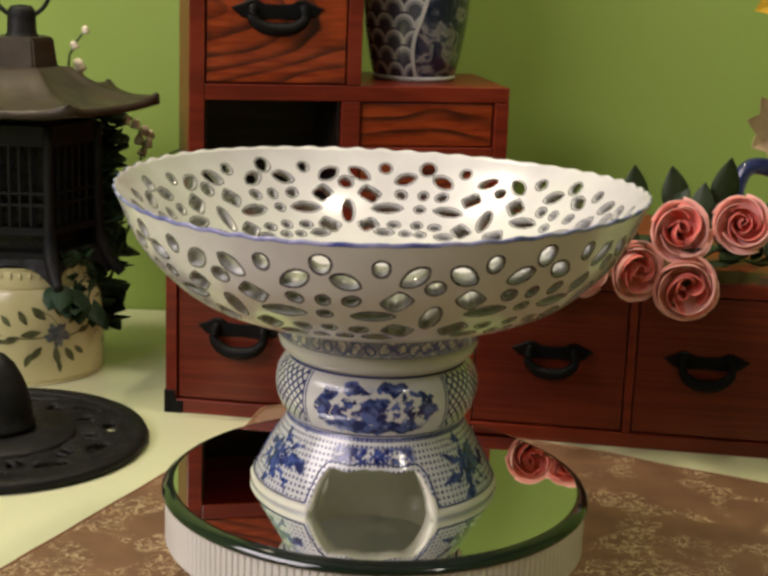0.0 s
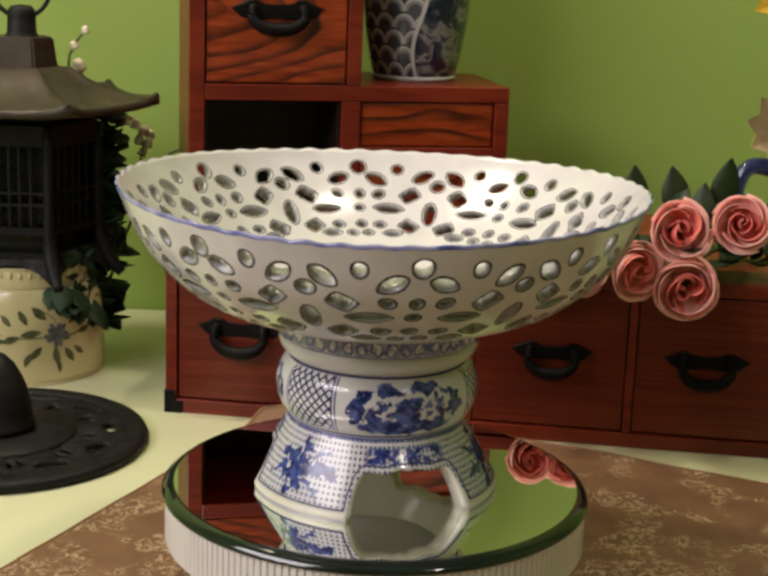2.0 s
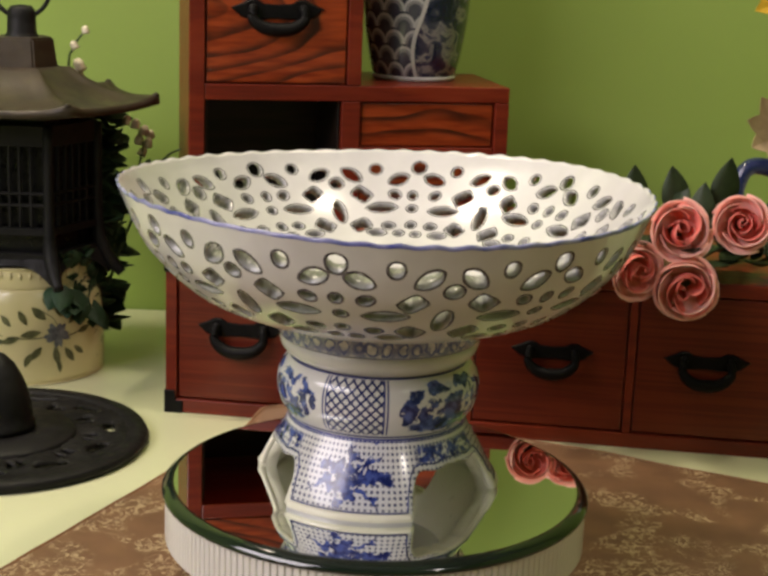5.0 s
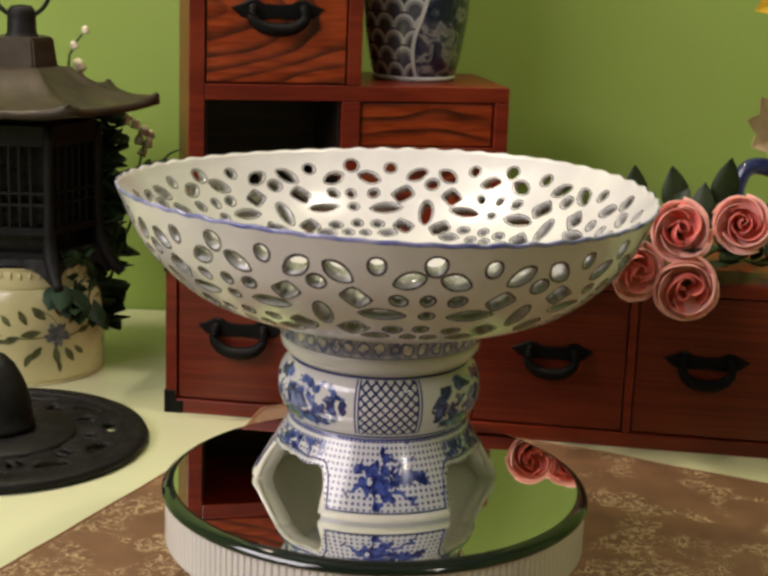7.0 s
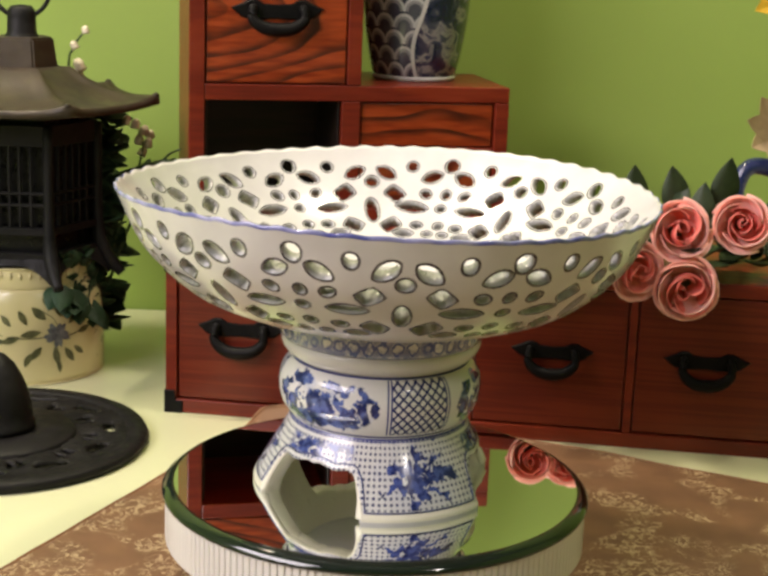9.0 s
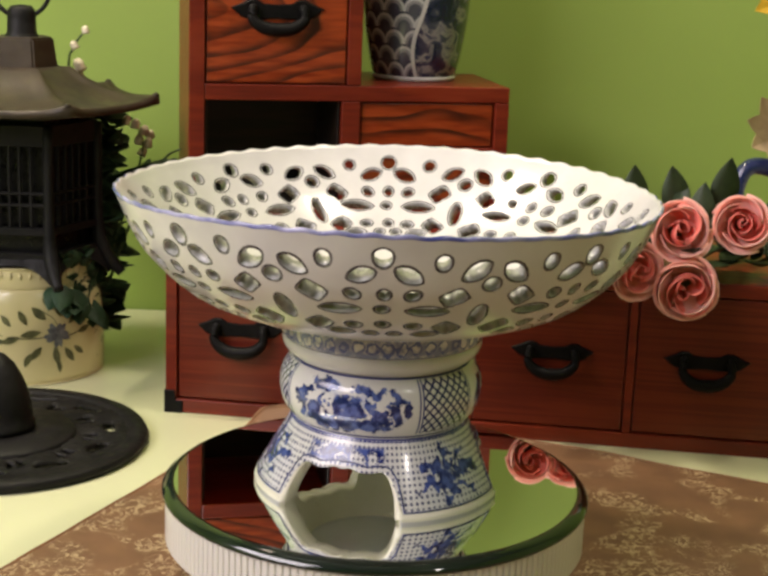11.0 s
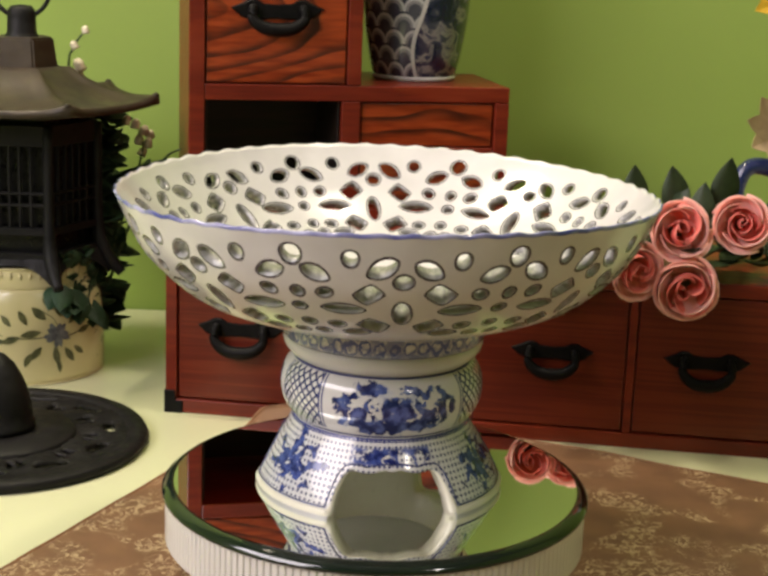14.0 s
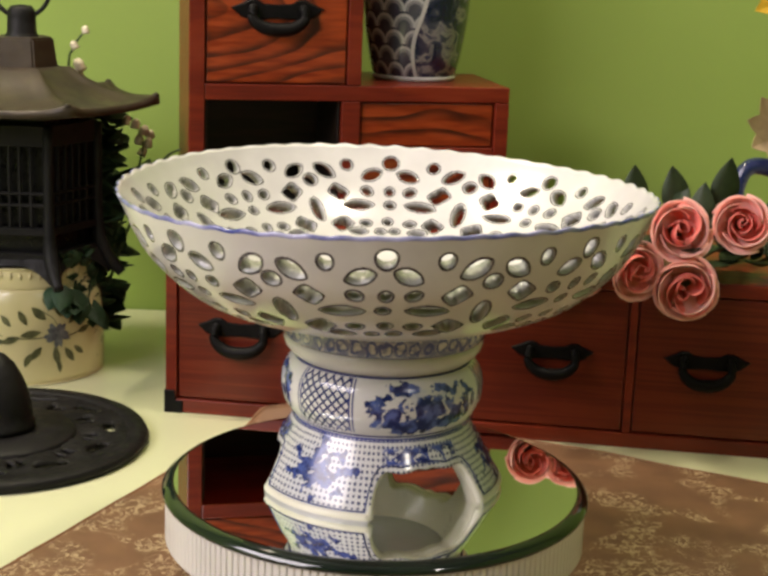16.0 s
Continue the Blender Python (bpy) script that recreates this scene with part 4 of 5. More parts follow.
def petal_bm(radius, height, span, roll, spiral, seed):
    """A broad cupped petal that wraps span degrees round the flower's axis, one side tucked in, its lip rolled out by roll."""
    bm = bmesh.new()
    n, k = 9, 14
    v = {}
    for s in (0, 1):
        for i in range(n + 1):
            t = i / n
            for j in range(k + 1):
                u = -1 + 2 * j / k
                a = radians(span / 2) * u * (0.45 + 0.55 * min(1.0, 1.6 * t) ** 0.7)
                belly = math.sin(math.pi * 0.5 * min(1.0, t * 1.45)) ** 0.8
                r = radius * (0.16 + 0.84 * belly) * (1 + spiral * u)
                r += roll * radius * max(0.0, t - 0.72) ** 2 * 8 - 0.10 * radius * max(0.0, t - 0.55) * (1 - min(1.0, roll * 4))
                r += 0.045 * radius * t * noise.noise(Vector((u * 1.6, t * 1.2, seed))) - s * 0.00035
                z = height * (t - 0.24 * t * t * abs(u) ** 2.6) * (1 + 0.07 * t * noise.noise(Vector((u * 1.3, seed, 3.0))))
                z -= roll * height * max(0.0, t - 0.80) ** 2 * 5
                v[s, i, j] = bm.verts.new((r * math.sin(a), -r * math.cos(a), z))
    for i in range(n):
        for j in range(k):
            bm.faces.new((v[0, i, j], v[0, i, j + 1], v[0, i + 1, j + 1], v[0, i + 1, j]))
            bm.faces.new((v[1, i, j], v[1, i + 1, j], v[1, i + 1, j + 1], v[1, i, j + 1]))
        for j in (0, k):
            bm.faces.new((v[0, i, j], v[0, i + 1, j], v[1, i + 1, j], v[1, i, j]))
    for j in range(k):
        bm.faces.new((v[0, n, j], v[0, n, j + 1], v[1, n, j + 1], v[1, n, j]))
    bmesh.ops.recalc_face_normals(bm, faces=bm.faces[:])
    return bm


def build_roses():
    rng = random.Random(8)
    b = thing("rose_bunch", pose(0.19, 0.215, LOW_H), "bunch of coral pink roses with dark leaves on the low chest", "flower bunch")
    o = Vector((0.19, 0.215, LOW_H))
    # shells from the outermost cup to the heart: count, radius, height, span, lip roll, spiral, glaze of colour
    shells = ((5, 0.0160, 0.0120, 112, 0.20, 0.08, "petal"), (3, 0.0140, 0.0158, 150, 0.10, 0.12, "petal"), (3, 0.0102, 0.0172, 160, 0.06, 0.20, "petal_in"),
              (3, 0.0062, 0.0172, 150, 0.02, 0.26, "petal_in"), (2, 0.0032, 0.0160, 190, 0.0, 0.30, "petal_in"))
    petals = []
    for q, (count, radius, height, span, roll, spiral, m) in enumerate(shells):
        kinds = []
        for k in range(2):
            bm = petal_bm(radius, height, span, roll, spiral, q * 7.3 + k * 2.9)
            me = bpy.data.meshes.new("petal")
            bm.to_mesh(me)
            bm.free()
            me.materials.append(MAT[m])
            me.shade_smooth()
            kinds.append(me)
        petals.append((count, kinds))
    for x, y, z, size, tilt, turn in ((0.1787, 0.17, 0.1472, 1.06, 78, 5), (0.2153, 0.17, 0.1525, 1.0, 80, -6), (0.1540, 0.165, 0.1210, 1.0, 96, 22), (0.1838, 0.165, 0.1115, 1.1, 92, -4), (0.1000, 0.188, 0.1120, 0.95, 88, 10), (0.1240, 0.188, 0.1150, 0.86, 88, 0)):
        d = pose(0, 0, 0, tilt, 0, turn)
        centre = Vector((x, y, z)) - o
        bm = bmesh.new()
        ball(bm, (0, 0, 0.0), 0.005, 1, 1, 0.8, 2)
        head = part("rose", bm, "stem", b, "coral pink rose in full bloom")
        head.matrix_basis = Matrix.Translation(centre) @ d @ Matrix.Translation((0, 0, -0.012)) @ Matrix.Scale(size * 1.02, 4)
        for q, (count, kinds) in enumerate(petals):
            shift = Vector((rng.uniform(-0.0009, 0.0009), rng.uniform(-0.0009, 0.0009), 0)) * min(q, 3)
            first = rng.uniform(0, 360)
            for k in range(count):
                p = new("petal", kinds[(k + q) % 2])
                p.parent = head
                p.matrix_basis = Matrix.Translation(shift) @ pose(0, 0, 0, rng.uniform(-5, 5), rng.uniform(-5, 5), first + 360 / count * k + rng.uniform(-12, 12)) @ Matrix.Scale(rng.uniform(0.94, 1.05), 4)
        bm = bmesh.new()
        back = head.matrix_basis.translation
        tube(bm, spline([back, back + Vector((0.004, 0.020, 0.004)), (back.x * 0.5 + 0.03, 0.02, 0.012), (0.06, 0.05, 0.006)], 6), 0.0018, 8)
        part("stem", bm, "stem", b)
    bm = leaf_mesh(0.031, 0.0175, 0.12, 0.30)
    me = bpy.data.meshes.new("leaf")
    bm.to_mesh(me)
    bm.free()
    me.materials.append(MAT["leaf"])
    me.shade_smooth()
    poses = []
    for x, z, rz, rx, s in ((-0.037, 0.040, 10, 80, 1.0), (-0.008, 0.038, 4, 82, 1.05), (0.004, 0.034, -15, 76, 0.9), (0.016, 0.043, 12, 82, 1.1), (-0.014, 0.030, -40, 60, 1.0), (0.040, 0.026, -50, 50, 1.0),
                            (0.034, 0.018, 200, 20, 1.1), (0.046, 0.010, 150, 10, 1.0), (-0.030, 0.020, 70, 40, 1.0), (0.020, 0.020, 30, 50, 1.1), (0.052, 0.020, -80, 30, 1.1), (0.010, 0.016, 100, 30, 1.1), (-0.006, 0.012, 190, 20, 1.0), (-0.040, 0.006, 170, 5, 1.0)):
        poses.append(pose(x, -0.028 + 0.012 * rng.random(), z, rx, rng.uniform(-14, 14), rz) @ Matrix.Scale(s, 4))
    # low foliage on the chest top behind the blooms
    for k in range(26):
        poses.append(pose(-0.035 + 0.0042 * k + rng.uniform(-0.004, 0.004), rng.uniform(-0.034, 0.010), rng.uniform(0.004, 0.022), rng.uniform(-5, 40), rng.uniform(-20, 20), rng.uniform(120, 420)) @ Matrix.Scale(rng.uniform(0.55, 0.9), 4))
    leafy(b, "leaf", me, poses)


def build_jug():
    c = CHEST @ Vector((0.370, 0.070, LOW_H)) + Vector((0.050, 0.0, 0.0))
    j = thing("blue_jug", pose(*c), "cream jug with a slate blue handle holding dried flowers", "jug")
    prof = [(0.0, 0.0), (0.022, 0.0), (0.024, 0.002), (0.030, 0.018), (0.031, 0.030), (0.026, 0.046), (0.0205, 0.055), (0.022, 0.062), (0.0205, 0.062), (0.019, 0.055), (0.0, 0.05)]
    part("body", lathe(prof, 64), "glaze", j)
    bm = bmesh.new()
    tube(bm, spline([(-0.028, 0, 0.020), (-0.046, -0.002, 0.028), (-0.0550, -0.003, 0.046), (-0.047, -0.002, 0.0640), (-0.021, 0, 0.0610)], 8), lambda t: 0.0062 - 0.001 * math.sin(math.pi * t), 14)
    part("handle", bm, "blue_glaze", j, "slate blue glazed handle")
    bm = bmesh.new()
    tube(bm, spline([(-0.004, 0, 0.05), (-0.010, 0, 0.070), (-0.026, 0.002, 0.084)], 5), 0.0012, 6)
    tube(bm, spline([(0.0, 0, 0.05), (-0.012, 0.0, 0.11), (-0.034, 0.002, 0.172)], 5), 0.0012, 6)
    part("stem", bm, "stem", j)
    for (x, y, z, mat, w, n, name) in ((-0.028, 0.002, 0.086, "pink_flower", 0.016, 9, "pink_blossom"), (-0.034, 0.002, 0.172, "yellow_flower", 0.011, 12, "yellow_blossom")):
        bm = bmesh.new()
        ball(bm, (x, y, z), 0.006, 1, 1, 0.7, 2)
        head = part(name, bm, mat, j, "dried flower head")
        me = bpy.data.meshes.new("petal")
        pb = leaf_mesh(0.026, w, 0.15, 0.25)
        pb.to_mesh(me)
        pb.free()
        me.materials.append(MAT[mat])
        for k in range(n):
            p = new("petal", me)
            p.parent = head
            p.matrix_basis = pose(x, y, z, 70, 0, 0) @ pose(0, 0, 0, 0, 0, 360 / n * k) @ pose(0, 0.004, 0, 24, 0, 0)


# ---- turntable and compote ----
TOP = 0.0515
SIZE = 0.98324
AXIS = Vector((0.0, -0.01173, 0.0))
LIFT = TOP - 0.0446 * SIZE
OFF_CENTRE = Vector((-0.0013, -0.0004, 0.0))


def build_turntable():
    t = thing("mirror_turntable", pose(AXIS.x, AXIS.y, LIFT) @ Matrix.Scale(SIZE, 4), "round mirror-topped turntable with a ribbed silvered side", "turntable")
    h = 0.0446
    part("drum", lathe([(0.0, h - 0.030), (0.1035, h - 0.030), (0.1045, h - 0.0292), (0.1045, h - 0.0054), (0.0, h - 0.0054)], 160), "silver", t)
    part("base", lathe([(0.0, -0.0052), (0.078, -0.0052), (0.080, -0.003), (0.080, h - 0.0302), (0.0, h - 0.0302)], 96), "hardware", t, "recessed black turning base")
    part("glass_edge", lathe([(0.1016, h - 0.0052), (0.1066, h - 0.0052), (0.1074, h - 0.0046), (0.1074, h - 0.0036), (0.1050, h - 0.0015), (0.1030, h - 0.0003), (0.1016, h)], 192, close=True), "black_edge", t, "bevelled green glass edge, dark reflection in its colour")
    part("mirror", lathe([(0.0, h), (0.1015, h), (0.1015, h - 0.0052), (0.0, h - 0.0052)], 192), "mirror", t, "silvered mirror disc", smooth=False)
    bm = box(-0.0016, 0.0016, -0.0016, 0.0, h - 0.0288, h - 0.0056, 0.0004, 1)
    me = bpy.data.meshes.new("mosaic_strip")
    bm.to_mesh(me)
    bm.free()
    me.materials.append(MAT["silver"])
    n = 180
    for k in range(n):
        o = new("mosaic_strip", me)
        o.parent = t
        a = 2 * math.pi * k / n
        o.matrix_basis = pose(0.1042 * math.sin(a), -0.1042 * math.cos(a), 0, 0, 0, math.degrees(a) + 2.5 * math.sin(k * 12.9898))
    return t


OUT = [(0.0515, 0.0870), (0.0660, 0.0898), (0.0800, 0.0942), (0.0920, 0.0995), (0.1010, 0.1060), (0.1085, 0.1130), (0.1165, 0.1222), (0.1225, 0.1330), (0.1265, 0.1425), (0.1295, 0.1496)]
INN = [(0.0500, 0.0985), (0.0640, 0.1010), (0.0760, 0.1045), (0.0880, 0.1105), (0.0985, 0.1178), (0.1090, 0.1272), (0.1180, 0.1370), (0.1240, 0.1438), (0.1284, 0.1500)]
INN_S = spline([(r, z, 0) for r, z in INN], 8)
OUT_S = spline([(r, z, 0) for r, z in OUT], 8)
OUT_R, OUT_Z = [p.x for p in OUT_S], [p.y for p in OUT_S]
# radius on the inner face and the radius that lies across the wall from it
ACROSS = ((0.0500, 0.0918, 0.1010, 0.1087, 0.1140, 0.1178, 0.1215, 0.1284), (0.0515, 0.1008, 0.1092, 0.1166, 0.1203, 0.1229, 0.1256, 0.1295))


def wall_point(s, a, inner):
    """A point of the bowl's wall: s from 0 at the collar to 1 at the rim, a in radians. The bowl is warped and slightly oval, as fired."""
    f = min(max(s, 0.0), 1.0) * (len(INN_S) - 1)
    i = min(int(f), len(INN_S) - 2)
    p = INN_S[i].lerp(INN_S[i + 1], f - i)
    r, z = p.x, p.y
    if not inner:
        r = float(np.interp(r, *ACROSS))
        z = float(np.interp(r, OUT_R, OUT_Z))
    k = r / 0.13
    r += k * (-0.0014 * math.cos(2 * a) + 0.0010 * math.sin(2 * a)) - 0.0005 * k * math.sin(a)
    z += k ** 3 * 0.0021 * math.cos(2 * a + radians(48))
    if s > 0.9:
        z += (s - 0.9) / 0.1 * (0.00040 + 0.00015 * math.sin(5 * a)) * math.cos(56 * a + 0.6 * math.sin(3 * a))
        r += (s - 0.9) / 0.1 * 0.0003 * math.cos(56 * a + 0.6 * math.sin(3 * a))
    return Vector((r * math.cos(a), r * math.sin(a), z))


def hole_motif():
    """One eighth of the pierced pattern: degrees from the motif's axis, inner radius, half width and half height in metres, tilt in degrees, shape."""
    one = [(0, 0.0995, 0.0044, 0.0108, 0, "oval"), (0, 0.1140, 0.0048, 0.0046, 0, "oval"), (22.5, 0.1215, 0.0052, 0.0052, 0, "oval"), (22.5, 0.1090, 0.0030, 0.0036, 0, "oval"), (22.5, 0.1020, 0.0034, 0.0030, 0, "oval"), (22.5, 0.0925, 0.0032, 0.0032, 0, "oval")]
    two = [(7.2, 0.1087, 0.0074, 0.0058, -40, "box"), (4.6, 0.1178, 0.0082, 0.0046, -32, "leaf"), (11.2, 0.1206, 0.0040, 0.0040, 0, "oval"), (12.9, 0.1018, 0.0112, 0.0042, 0, "leaf"), (17.7, 0.1163, 0.0080, 0.0046, 24, "leaf"),
           (16.4, 0.1090, 0.0042, 0.0034, -35, "oval"), (6.6, 0.0915, 0.0072, 0.0056, 35, "box"), (15.4, 0.0918, 0.0040, 0.0030, 0, "oval"), (11.6, 0.0862, 0.0066, 0.0034, 0, "leaf"), (22.5 - 3.0, 0.0862, 0.0034, 0.0026, 0, "oval")]
    out = list(one)
    for d, r, w, h, t, s in two:
        out += [(d, r, w, h, t, s), (-d, r, w, h, -t, s)]
    return out


def outline(shape, n=16):
    pts = []
    for i in range(n):
        t = 2 * math.pi * i / n
        c, s = math.cos(t), math.sin(t)
        if shape == "oval":
            pts.append((c, s))
        elif shape == "leaf":
            pts.append((c, s * (abs(s) ** 0.35)))
        else:
            m = (abs(c) ** 5 + abs(s) ** 5) ** (1 / 5)
            pts.append((c / m * 0.9, s / m * 0.9))
    return pts


def bowl_mesh():
    """The pierced wall as one solid: a plane pattern with holes, laid on the inner and the outer face and joined through every hole."""
    from mathutils.geometry import delaunay_2d_cdt
    arc = [0.0]
    for a, b in zip(INN_S, INN_S[1:]):
        arc.append(arc[-1] + (b - a).length)
    total = arc[-1]
    grid_s = np.linspace(0, 1, len(arc))
    by_r = [p.x for p in INN_S]
    base = 0.05
    verts, faces, edges = [], [], []
    holes = []
    rng = random.Random(2)

    def ring(pts):
        i0 = len(verts)
        verts.extend(pts)
        k = len(pts)
        edges.extend((i0 + i, i0 + (i + 1) % k) for i in range(k))
        return i0

    def plane(a, l):
        return Vector(((base + l) * math.cos(a), (base + l) * math.sin(a)))
    n_rim = 448
    ring([plane(2 * math.pi * i / n_rim, total) for i in range(n_rim)])
    ring([plane(2 * math.pi * i / n_rim, total * 0.978) for i in range(n_rim)])
    ring([plane(2 * math.pi * i / 96, 0.0) for i in range(96)])
    for k in range(8):
        for d, r, w, h, tilt, shape in hole_motif():
            a0 = radians(-33.7 + 45 * k + d + rng.uniform(-0.5, 0.5))
            l0 = float(np.interp(r, by_r, arc)) + rng.uniform(-0.0004, 0.0004)
            t = radians(tilt + rng.uniform(-6, 6))
            sc = rng.uniform(0.90, 1.0) * 0.79
            holes.append((a0, l0, r, w * sc, h * sc, t, shape))
    for a0, l0, r, w, h, t, shape in holes:
        for grow in (1.0, 1.09, 1.28):
            pts = []
            for x, y in outline(shape):
                x, y = x * (w + (grow - 1) * 0.0042), y * (h + (grow - 1) * 0.0042)
                u, v = x * math.cos(t) - y * math.sin(t), x * math.sin(t) + y * math.cos(t)
                pts.append(plane(a0 + u / r, l0 + v))
            ring(pts)
    for i in range(1, 22):
        l = total * i / 22
        for j in range(168):
            a = 2 * math.pi * (j + 0.5 * (i % 2)) / 168
            verts.append(plane(a, l))
    V, E, F = delaunay_2d_cdt(verts, edges, [], 0, 1e-7)[:3]

    def locate(p):
        a = math.atan2(p.y, p.x)
        l = p.length - base
        return a, l

    def inside(a, l, hole, grow):
        a0, l0, r, w, h, t, shape = hole
        u = ((a - a0 + math.pi) % (2 * math.pi) - math.pi) * r
        v = l - l0
        x, y = u * math.cos(t) + v * math.sin(t), -u * math.sin(t) + v * math.cos(t)
        x, y = x / (w + (grow - 1) * 0.0042), y / (h + (grow - 1) * 0.0042)
        if shape == "oval":
            return x * x + y * y < 1
        if shape == "leaf":
            return abs(x) < 1 and abs(y) < (1 - x * x) ** 0.675
        return abs(x) ** 5 + abs(y) ** 5 < 0.9 ** 5
    cells = {}
    for k, hh in enumerate(holes):
        c = math.degrees(hh[0]) % 360
        for q in range(int(c // 6) - 2, int(c // 6) + 3):
            cells.setdefault(q % 60, []).append(hh)
    keep = []
    for f in F:
        c = sum((V[i] for i in f), Vector((0, 0))) / len(f)
        a, l = locate(c)
        if l < 0 or l > total:
            continue
        near = cells.get(int((math.degrees(a) % 360) // 6) % 60, [])
        if any(inside(a, l, hh, 1.0) for hh in near):
            continue
        slot = (0, 0)
        if l > total * 0.978:
            slot = (0, 2)
        elif any(inside(a, l, hh, 1.28) for hh in near):
            # inside the bowl a pale gap lies between a hole and its painted line
            slot = (0 if any(inside(a, l, hh, 1.09) for hh in near) else 1, 1)
        keep.append((f, slot))
    bm = bmesh.new()
    layers = []
    for inner in (True, False):
        vs = []
        for p in V:
            a, l = locate(p)
            vs.append(bm.verts.new(wall_point(float(np.interp(l, arc, grid_s)), a, inner)))
        layers.append(vs)
    count = {}
    for f, slot in keep:
        for i in range(len(f)):
            e = (f[i], f[(i + 1) % len(f)])
            count[e] = count.get(e, 0) + 1
    for f, slot in keep:
        fi = bm.faces.new([layers[0][i] for i in f])
        fo = bm.faces.new([layers[1][i] for i in f][::-1])
        fi.material_index, fo.material_index = slot
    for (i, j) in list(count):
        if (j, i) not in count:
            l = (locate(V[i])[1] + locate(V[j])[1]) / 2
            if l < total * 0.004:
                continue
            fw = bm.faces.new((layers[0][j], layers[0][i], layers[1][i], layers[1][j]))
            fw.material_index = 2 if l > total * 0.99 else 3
    loose = [v for v in bm.verts if not v.link_faces]
    bmesh.ops.delete(bm, geom=loose, context="VERTS")
    return bm


def arch_height(deg):
    """Lower edge of the foot, in metres, over the angle: three legs with bracketed arches between them."""
    s = (deg + 90 + 60) % 120 - 60
    a = abs(s)
    top = 0.0224 + 0.0011 * math.cos(radians(a * 13.0)) - 0.0012 * math.exp(-(a / 3.0) ** 2)
    if a < 17:
        return top
    if a < 29.8:
        return top * max(0.0, 1 - ((a - 17) / 12.8) ** 2.8) ** (1 / 2.2)
    return 0.0


FOOT = [(0.0617, 0.0), (0.0618, 0.0012), (0.0604, 0.0050), (0.0577, 0.0105), (0.0543, 0.0168), (0.0505, 0.0235), (0.0466, 0.0300), (0.0441, 0.0350), (0.0434, 0.0366)]


def foot_r(z):
    return float(np.interp(z, [p[1] for p in FOOT], [p[0] for p in FOOT]))


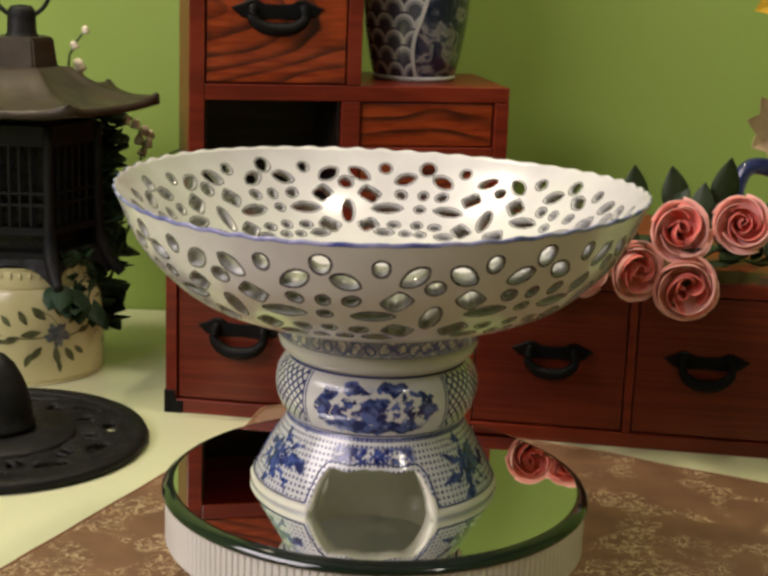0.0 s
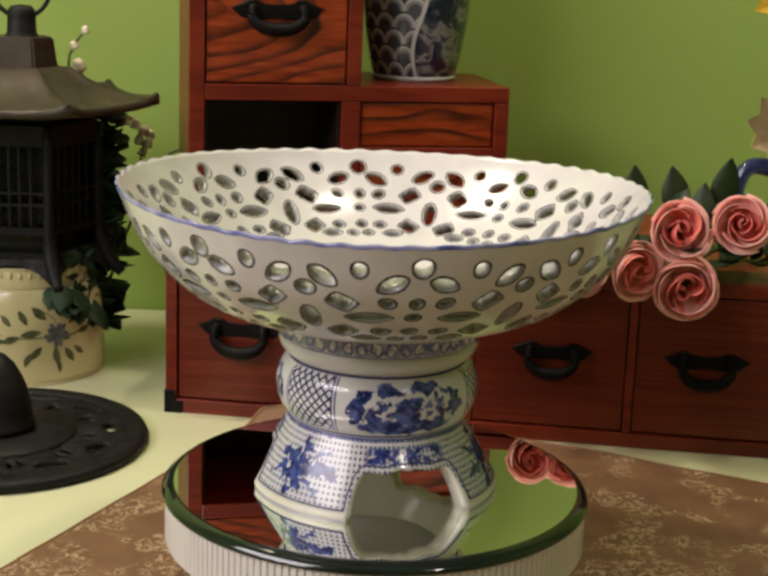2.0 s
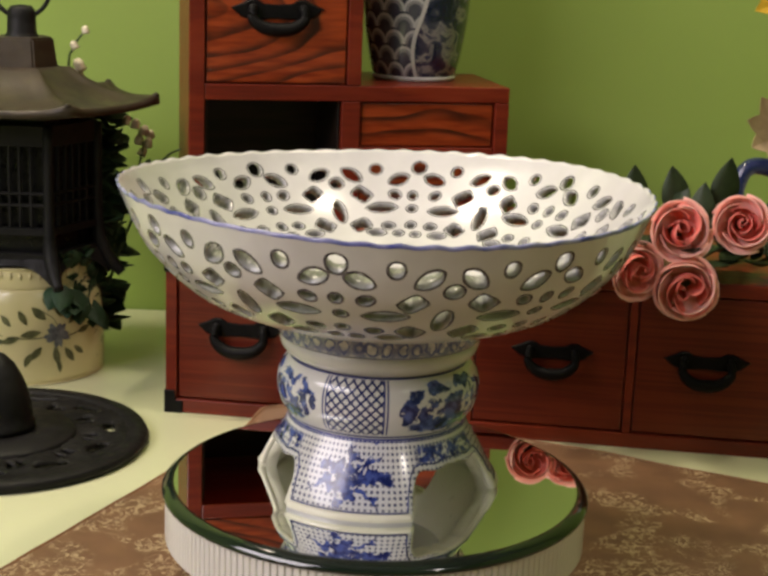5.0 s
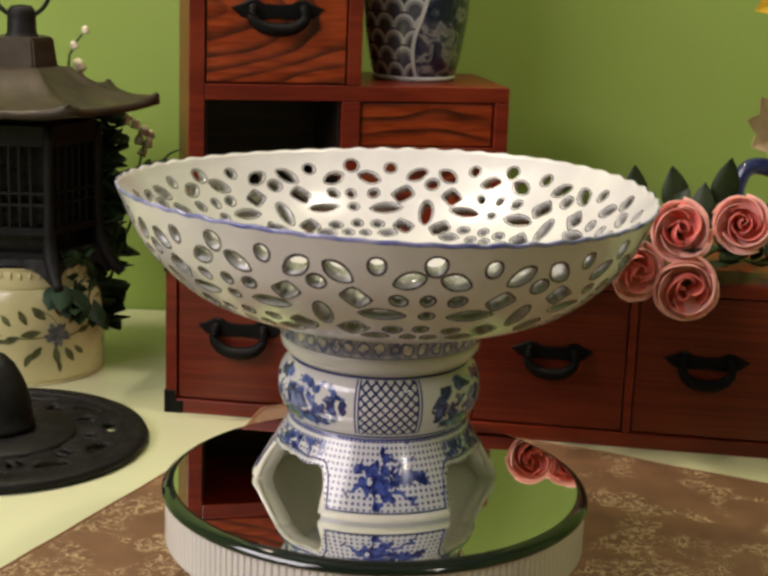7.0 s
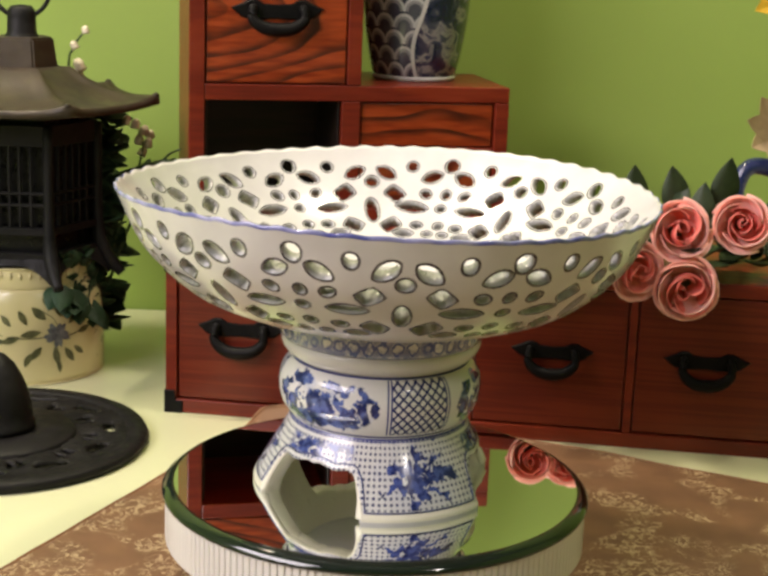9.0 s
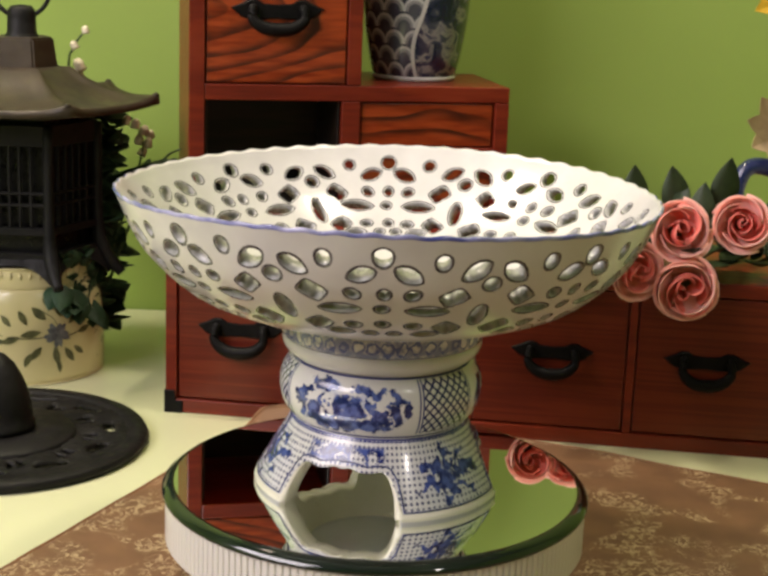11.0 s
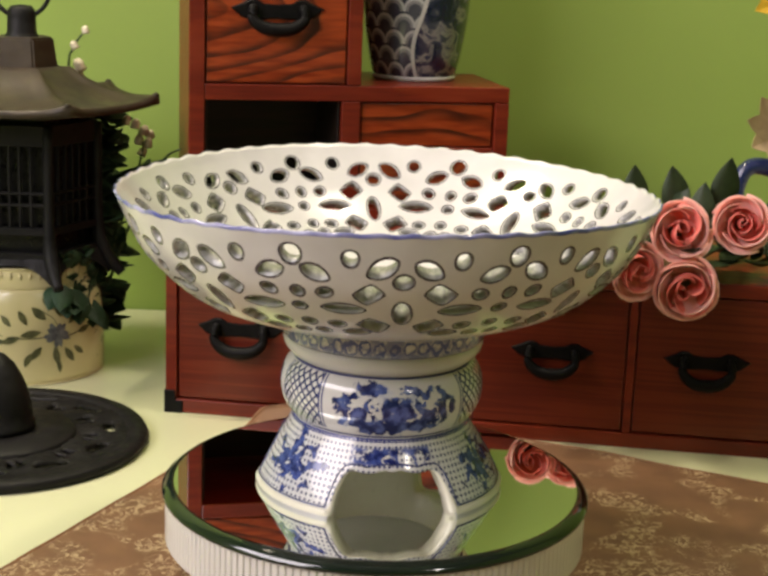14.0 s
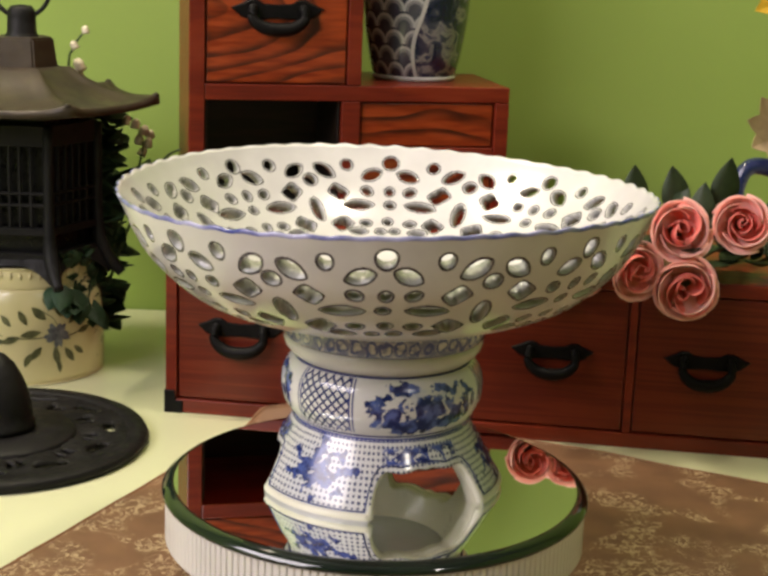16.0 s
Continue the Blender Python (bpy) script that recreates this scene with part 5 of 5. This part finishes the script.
def build_compote():
    c = thing("footed_compote", pose(AXIS.x, AXIS.y, TOP) @ Matrix.Scale(SIZE, 4), "blue and white pierced porcelain compote bowl on a three-legged painted foot", "compote")
    bm = bowl_mesh()
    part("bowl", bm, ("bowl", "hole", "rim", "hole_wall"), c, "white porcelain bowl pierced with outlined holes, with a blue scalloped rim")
    part("bowl_floor", lathe([(0.0, 0.0975), (0.03, 0.0978), (0.0502, 0.0986), (0.0518, 0.0868), (0.0, 0.0868)], 96), "bowl", c)
    part("collar", lathe([(0.0, 0.0872), (0.0513, 0.0872), (0.0512, 0.0855), (0.0507, 0.0810), (0.0499, 0.0776), (0.0490, 0.0765), (0.0, 0.0765)], 120), "collar", c, "collar with a blue scroll band")
    part("ring_moulding", lathe([(0.0, 0.0767), (0.0488, 0.0767), (0.0494, 0.0746), (0.0486, 0.0716), (0.0465, 0.0690), (0.0443, 0.0672), (0.0430, 0.0660), (0.0, 0.0660)], 120), "glaze", c, "plain white rounded moulding")
    prof = spline([(0.0430, 0.0663, 0), (0.0464, 0.0638, 0), (0.0490, 0.0596, 0), (0.0502, 0.0540, 0), (0.0498, 0.0480, 0), (0.0480, 0.0425, 0), (0.0452, 0.0384, 0), (0.0434, 0.0362, 0)], 6)
    part("painted_drum", lathe([(0.0, 0.0662)] + [(p.x, p.y) for p in prof] + [(0.0, 0.0362)], 120), "bulge", c, "bulging drum with cobalt beasts and lattice panels")
    # foot shell with three arches
    bm = bmesh.new()
    n, rows = 720, 12
    grid = {}
    for i in range(n):
        deg = 360 / n * i
        a = radians(deg)
        low = arch_height(deg)
        for k in range(rows + 1):
            z = low + (0.0366 - low) * k / rows
            r = foot_r(z)
            for s, dr in ((0, 0.0), (1, 0.0095)):
                grid[s, i, k] = bm.verts.new(((r - dr) * math.cos(a), (r - dr) * math.sin(a), z))
    for i in range(n):
        j = (i + 1) % n
        for k in range(rows):
            bm.faces.new((grid[0, i, k], grid[0, j, k], grid[0, j, k + 1], grid[0, i, k + 1]))
            f = bm.faces.new((grid[1, i, k], grid[1, i, k + 1], grid[1, j, k + 1], grid[1, j, k]))
            f.material_index = 1
        f = bm.faces.new((grid[0, i, 0], grid[1, i, 0], grid[1, j, 0], grid[0, j, 0]))
        f.material_index = 1
        f = bm.faces.new((grid[0, i, rows], grid[0, j, rows], grid[1, j, rows], grid[1, i, rows]))
        f.material_index = 1
    bmesh.ops.recalc_face_normals(bm, faces=bm.faces[:])
    part("foot", bm, ("foot", "biscuit"), c, "flared three-legged foot with blue dots and flowers")
    for dz, rad, mat, name, out in ((0.0016, 0.0025, "biscuit", "foot_lip", -0.0017), (0.0054, 0.00040, "line", "blue_line", 0.0001)):
        bm = bmesh.new()
        path = []
        for i in range(n):
            deg = 360 / n * i
            # keep the line a fixed way off the edge, also where the edge is steep
            near = max(arch_height(deg + o) for o in ((-1.8, -0.9, 0, 0.9, 1.8) if name == "blue_line" else (0,)))
            z = max(near + dz * (1 - 0.5 * min(1.0, near / 0.012)), rad)
            r = foot_r(z) + out
            path.append(Vector((r * math.cos(radians(deg)), r * math.sin(radians(deg)), max(z, rad))))
        # the lip is full under the legs and thin round the arches
        tube(bm, path, rad if name == "blue_line" else (lambda t: 0.0025 - 0.0011 * min(1.0, arch_height(360 * t) / 0.006)), 6, True)
        part(name, bm, mat, c)
    part("foot_plate", lathe([(0.0, 0.0350), (0.036, 0.0350), (0.0425, 0.0362), (0.0, 0.0362)], 64), "glaze", c)
    return c


build_room()
build_table()
build_runner()
build_low_chest()
build_step_chest()
build_vase()
build_pot()
build_lantern()
build_iron_stand()
build_ivy()
build_lily_sprays()
build_roses()
build_jug()
turntable = build_turntable()
compote = build_compote()


def motions():
    turns = [(0.0, 0.0), (1.0, 9.35), (2.0, 18.78), (3.0, 28.34), (4.0, 37.96), (5.15, 48.82), (6.3, 59.61), (7.0, 65.96), (8.0, 74.8), (9.0, 83.46), (10.15, 93.5), (11.3, 103.54),
             (12.0, 109.73), (13.0, 118.66), (14.0, 127.71), (15.0, 136.88), (16.0, 146.05)]
    walk(turntable, [(t, pose(AXIS.x, AXIS.y, LIFT, 0, 0, a)) for t, a in turns])
    rows = []
    for t, a in turns:
        p = AXIS + pose(0, 0, 0, 0, 0, a) @ OFF_CENTRE
        rows.append((t, pose(p.x, p.y, TOP, 0, 0, a)))
    walk(compote, rows)


motions()
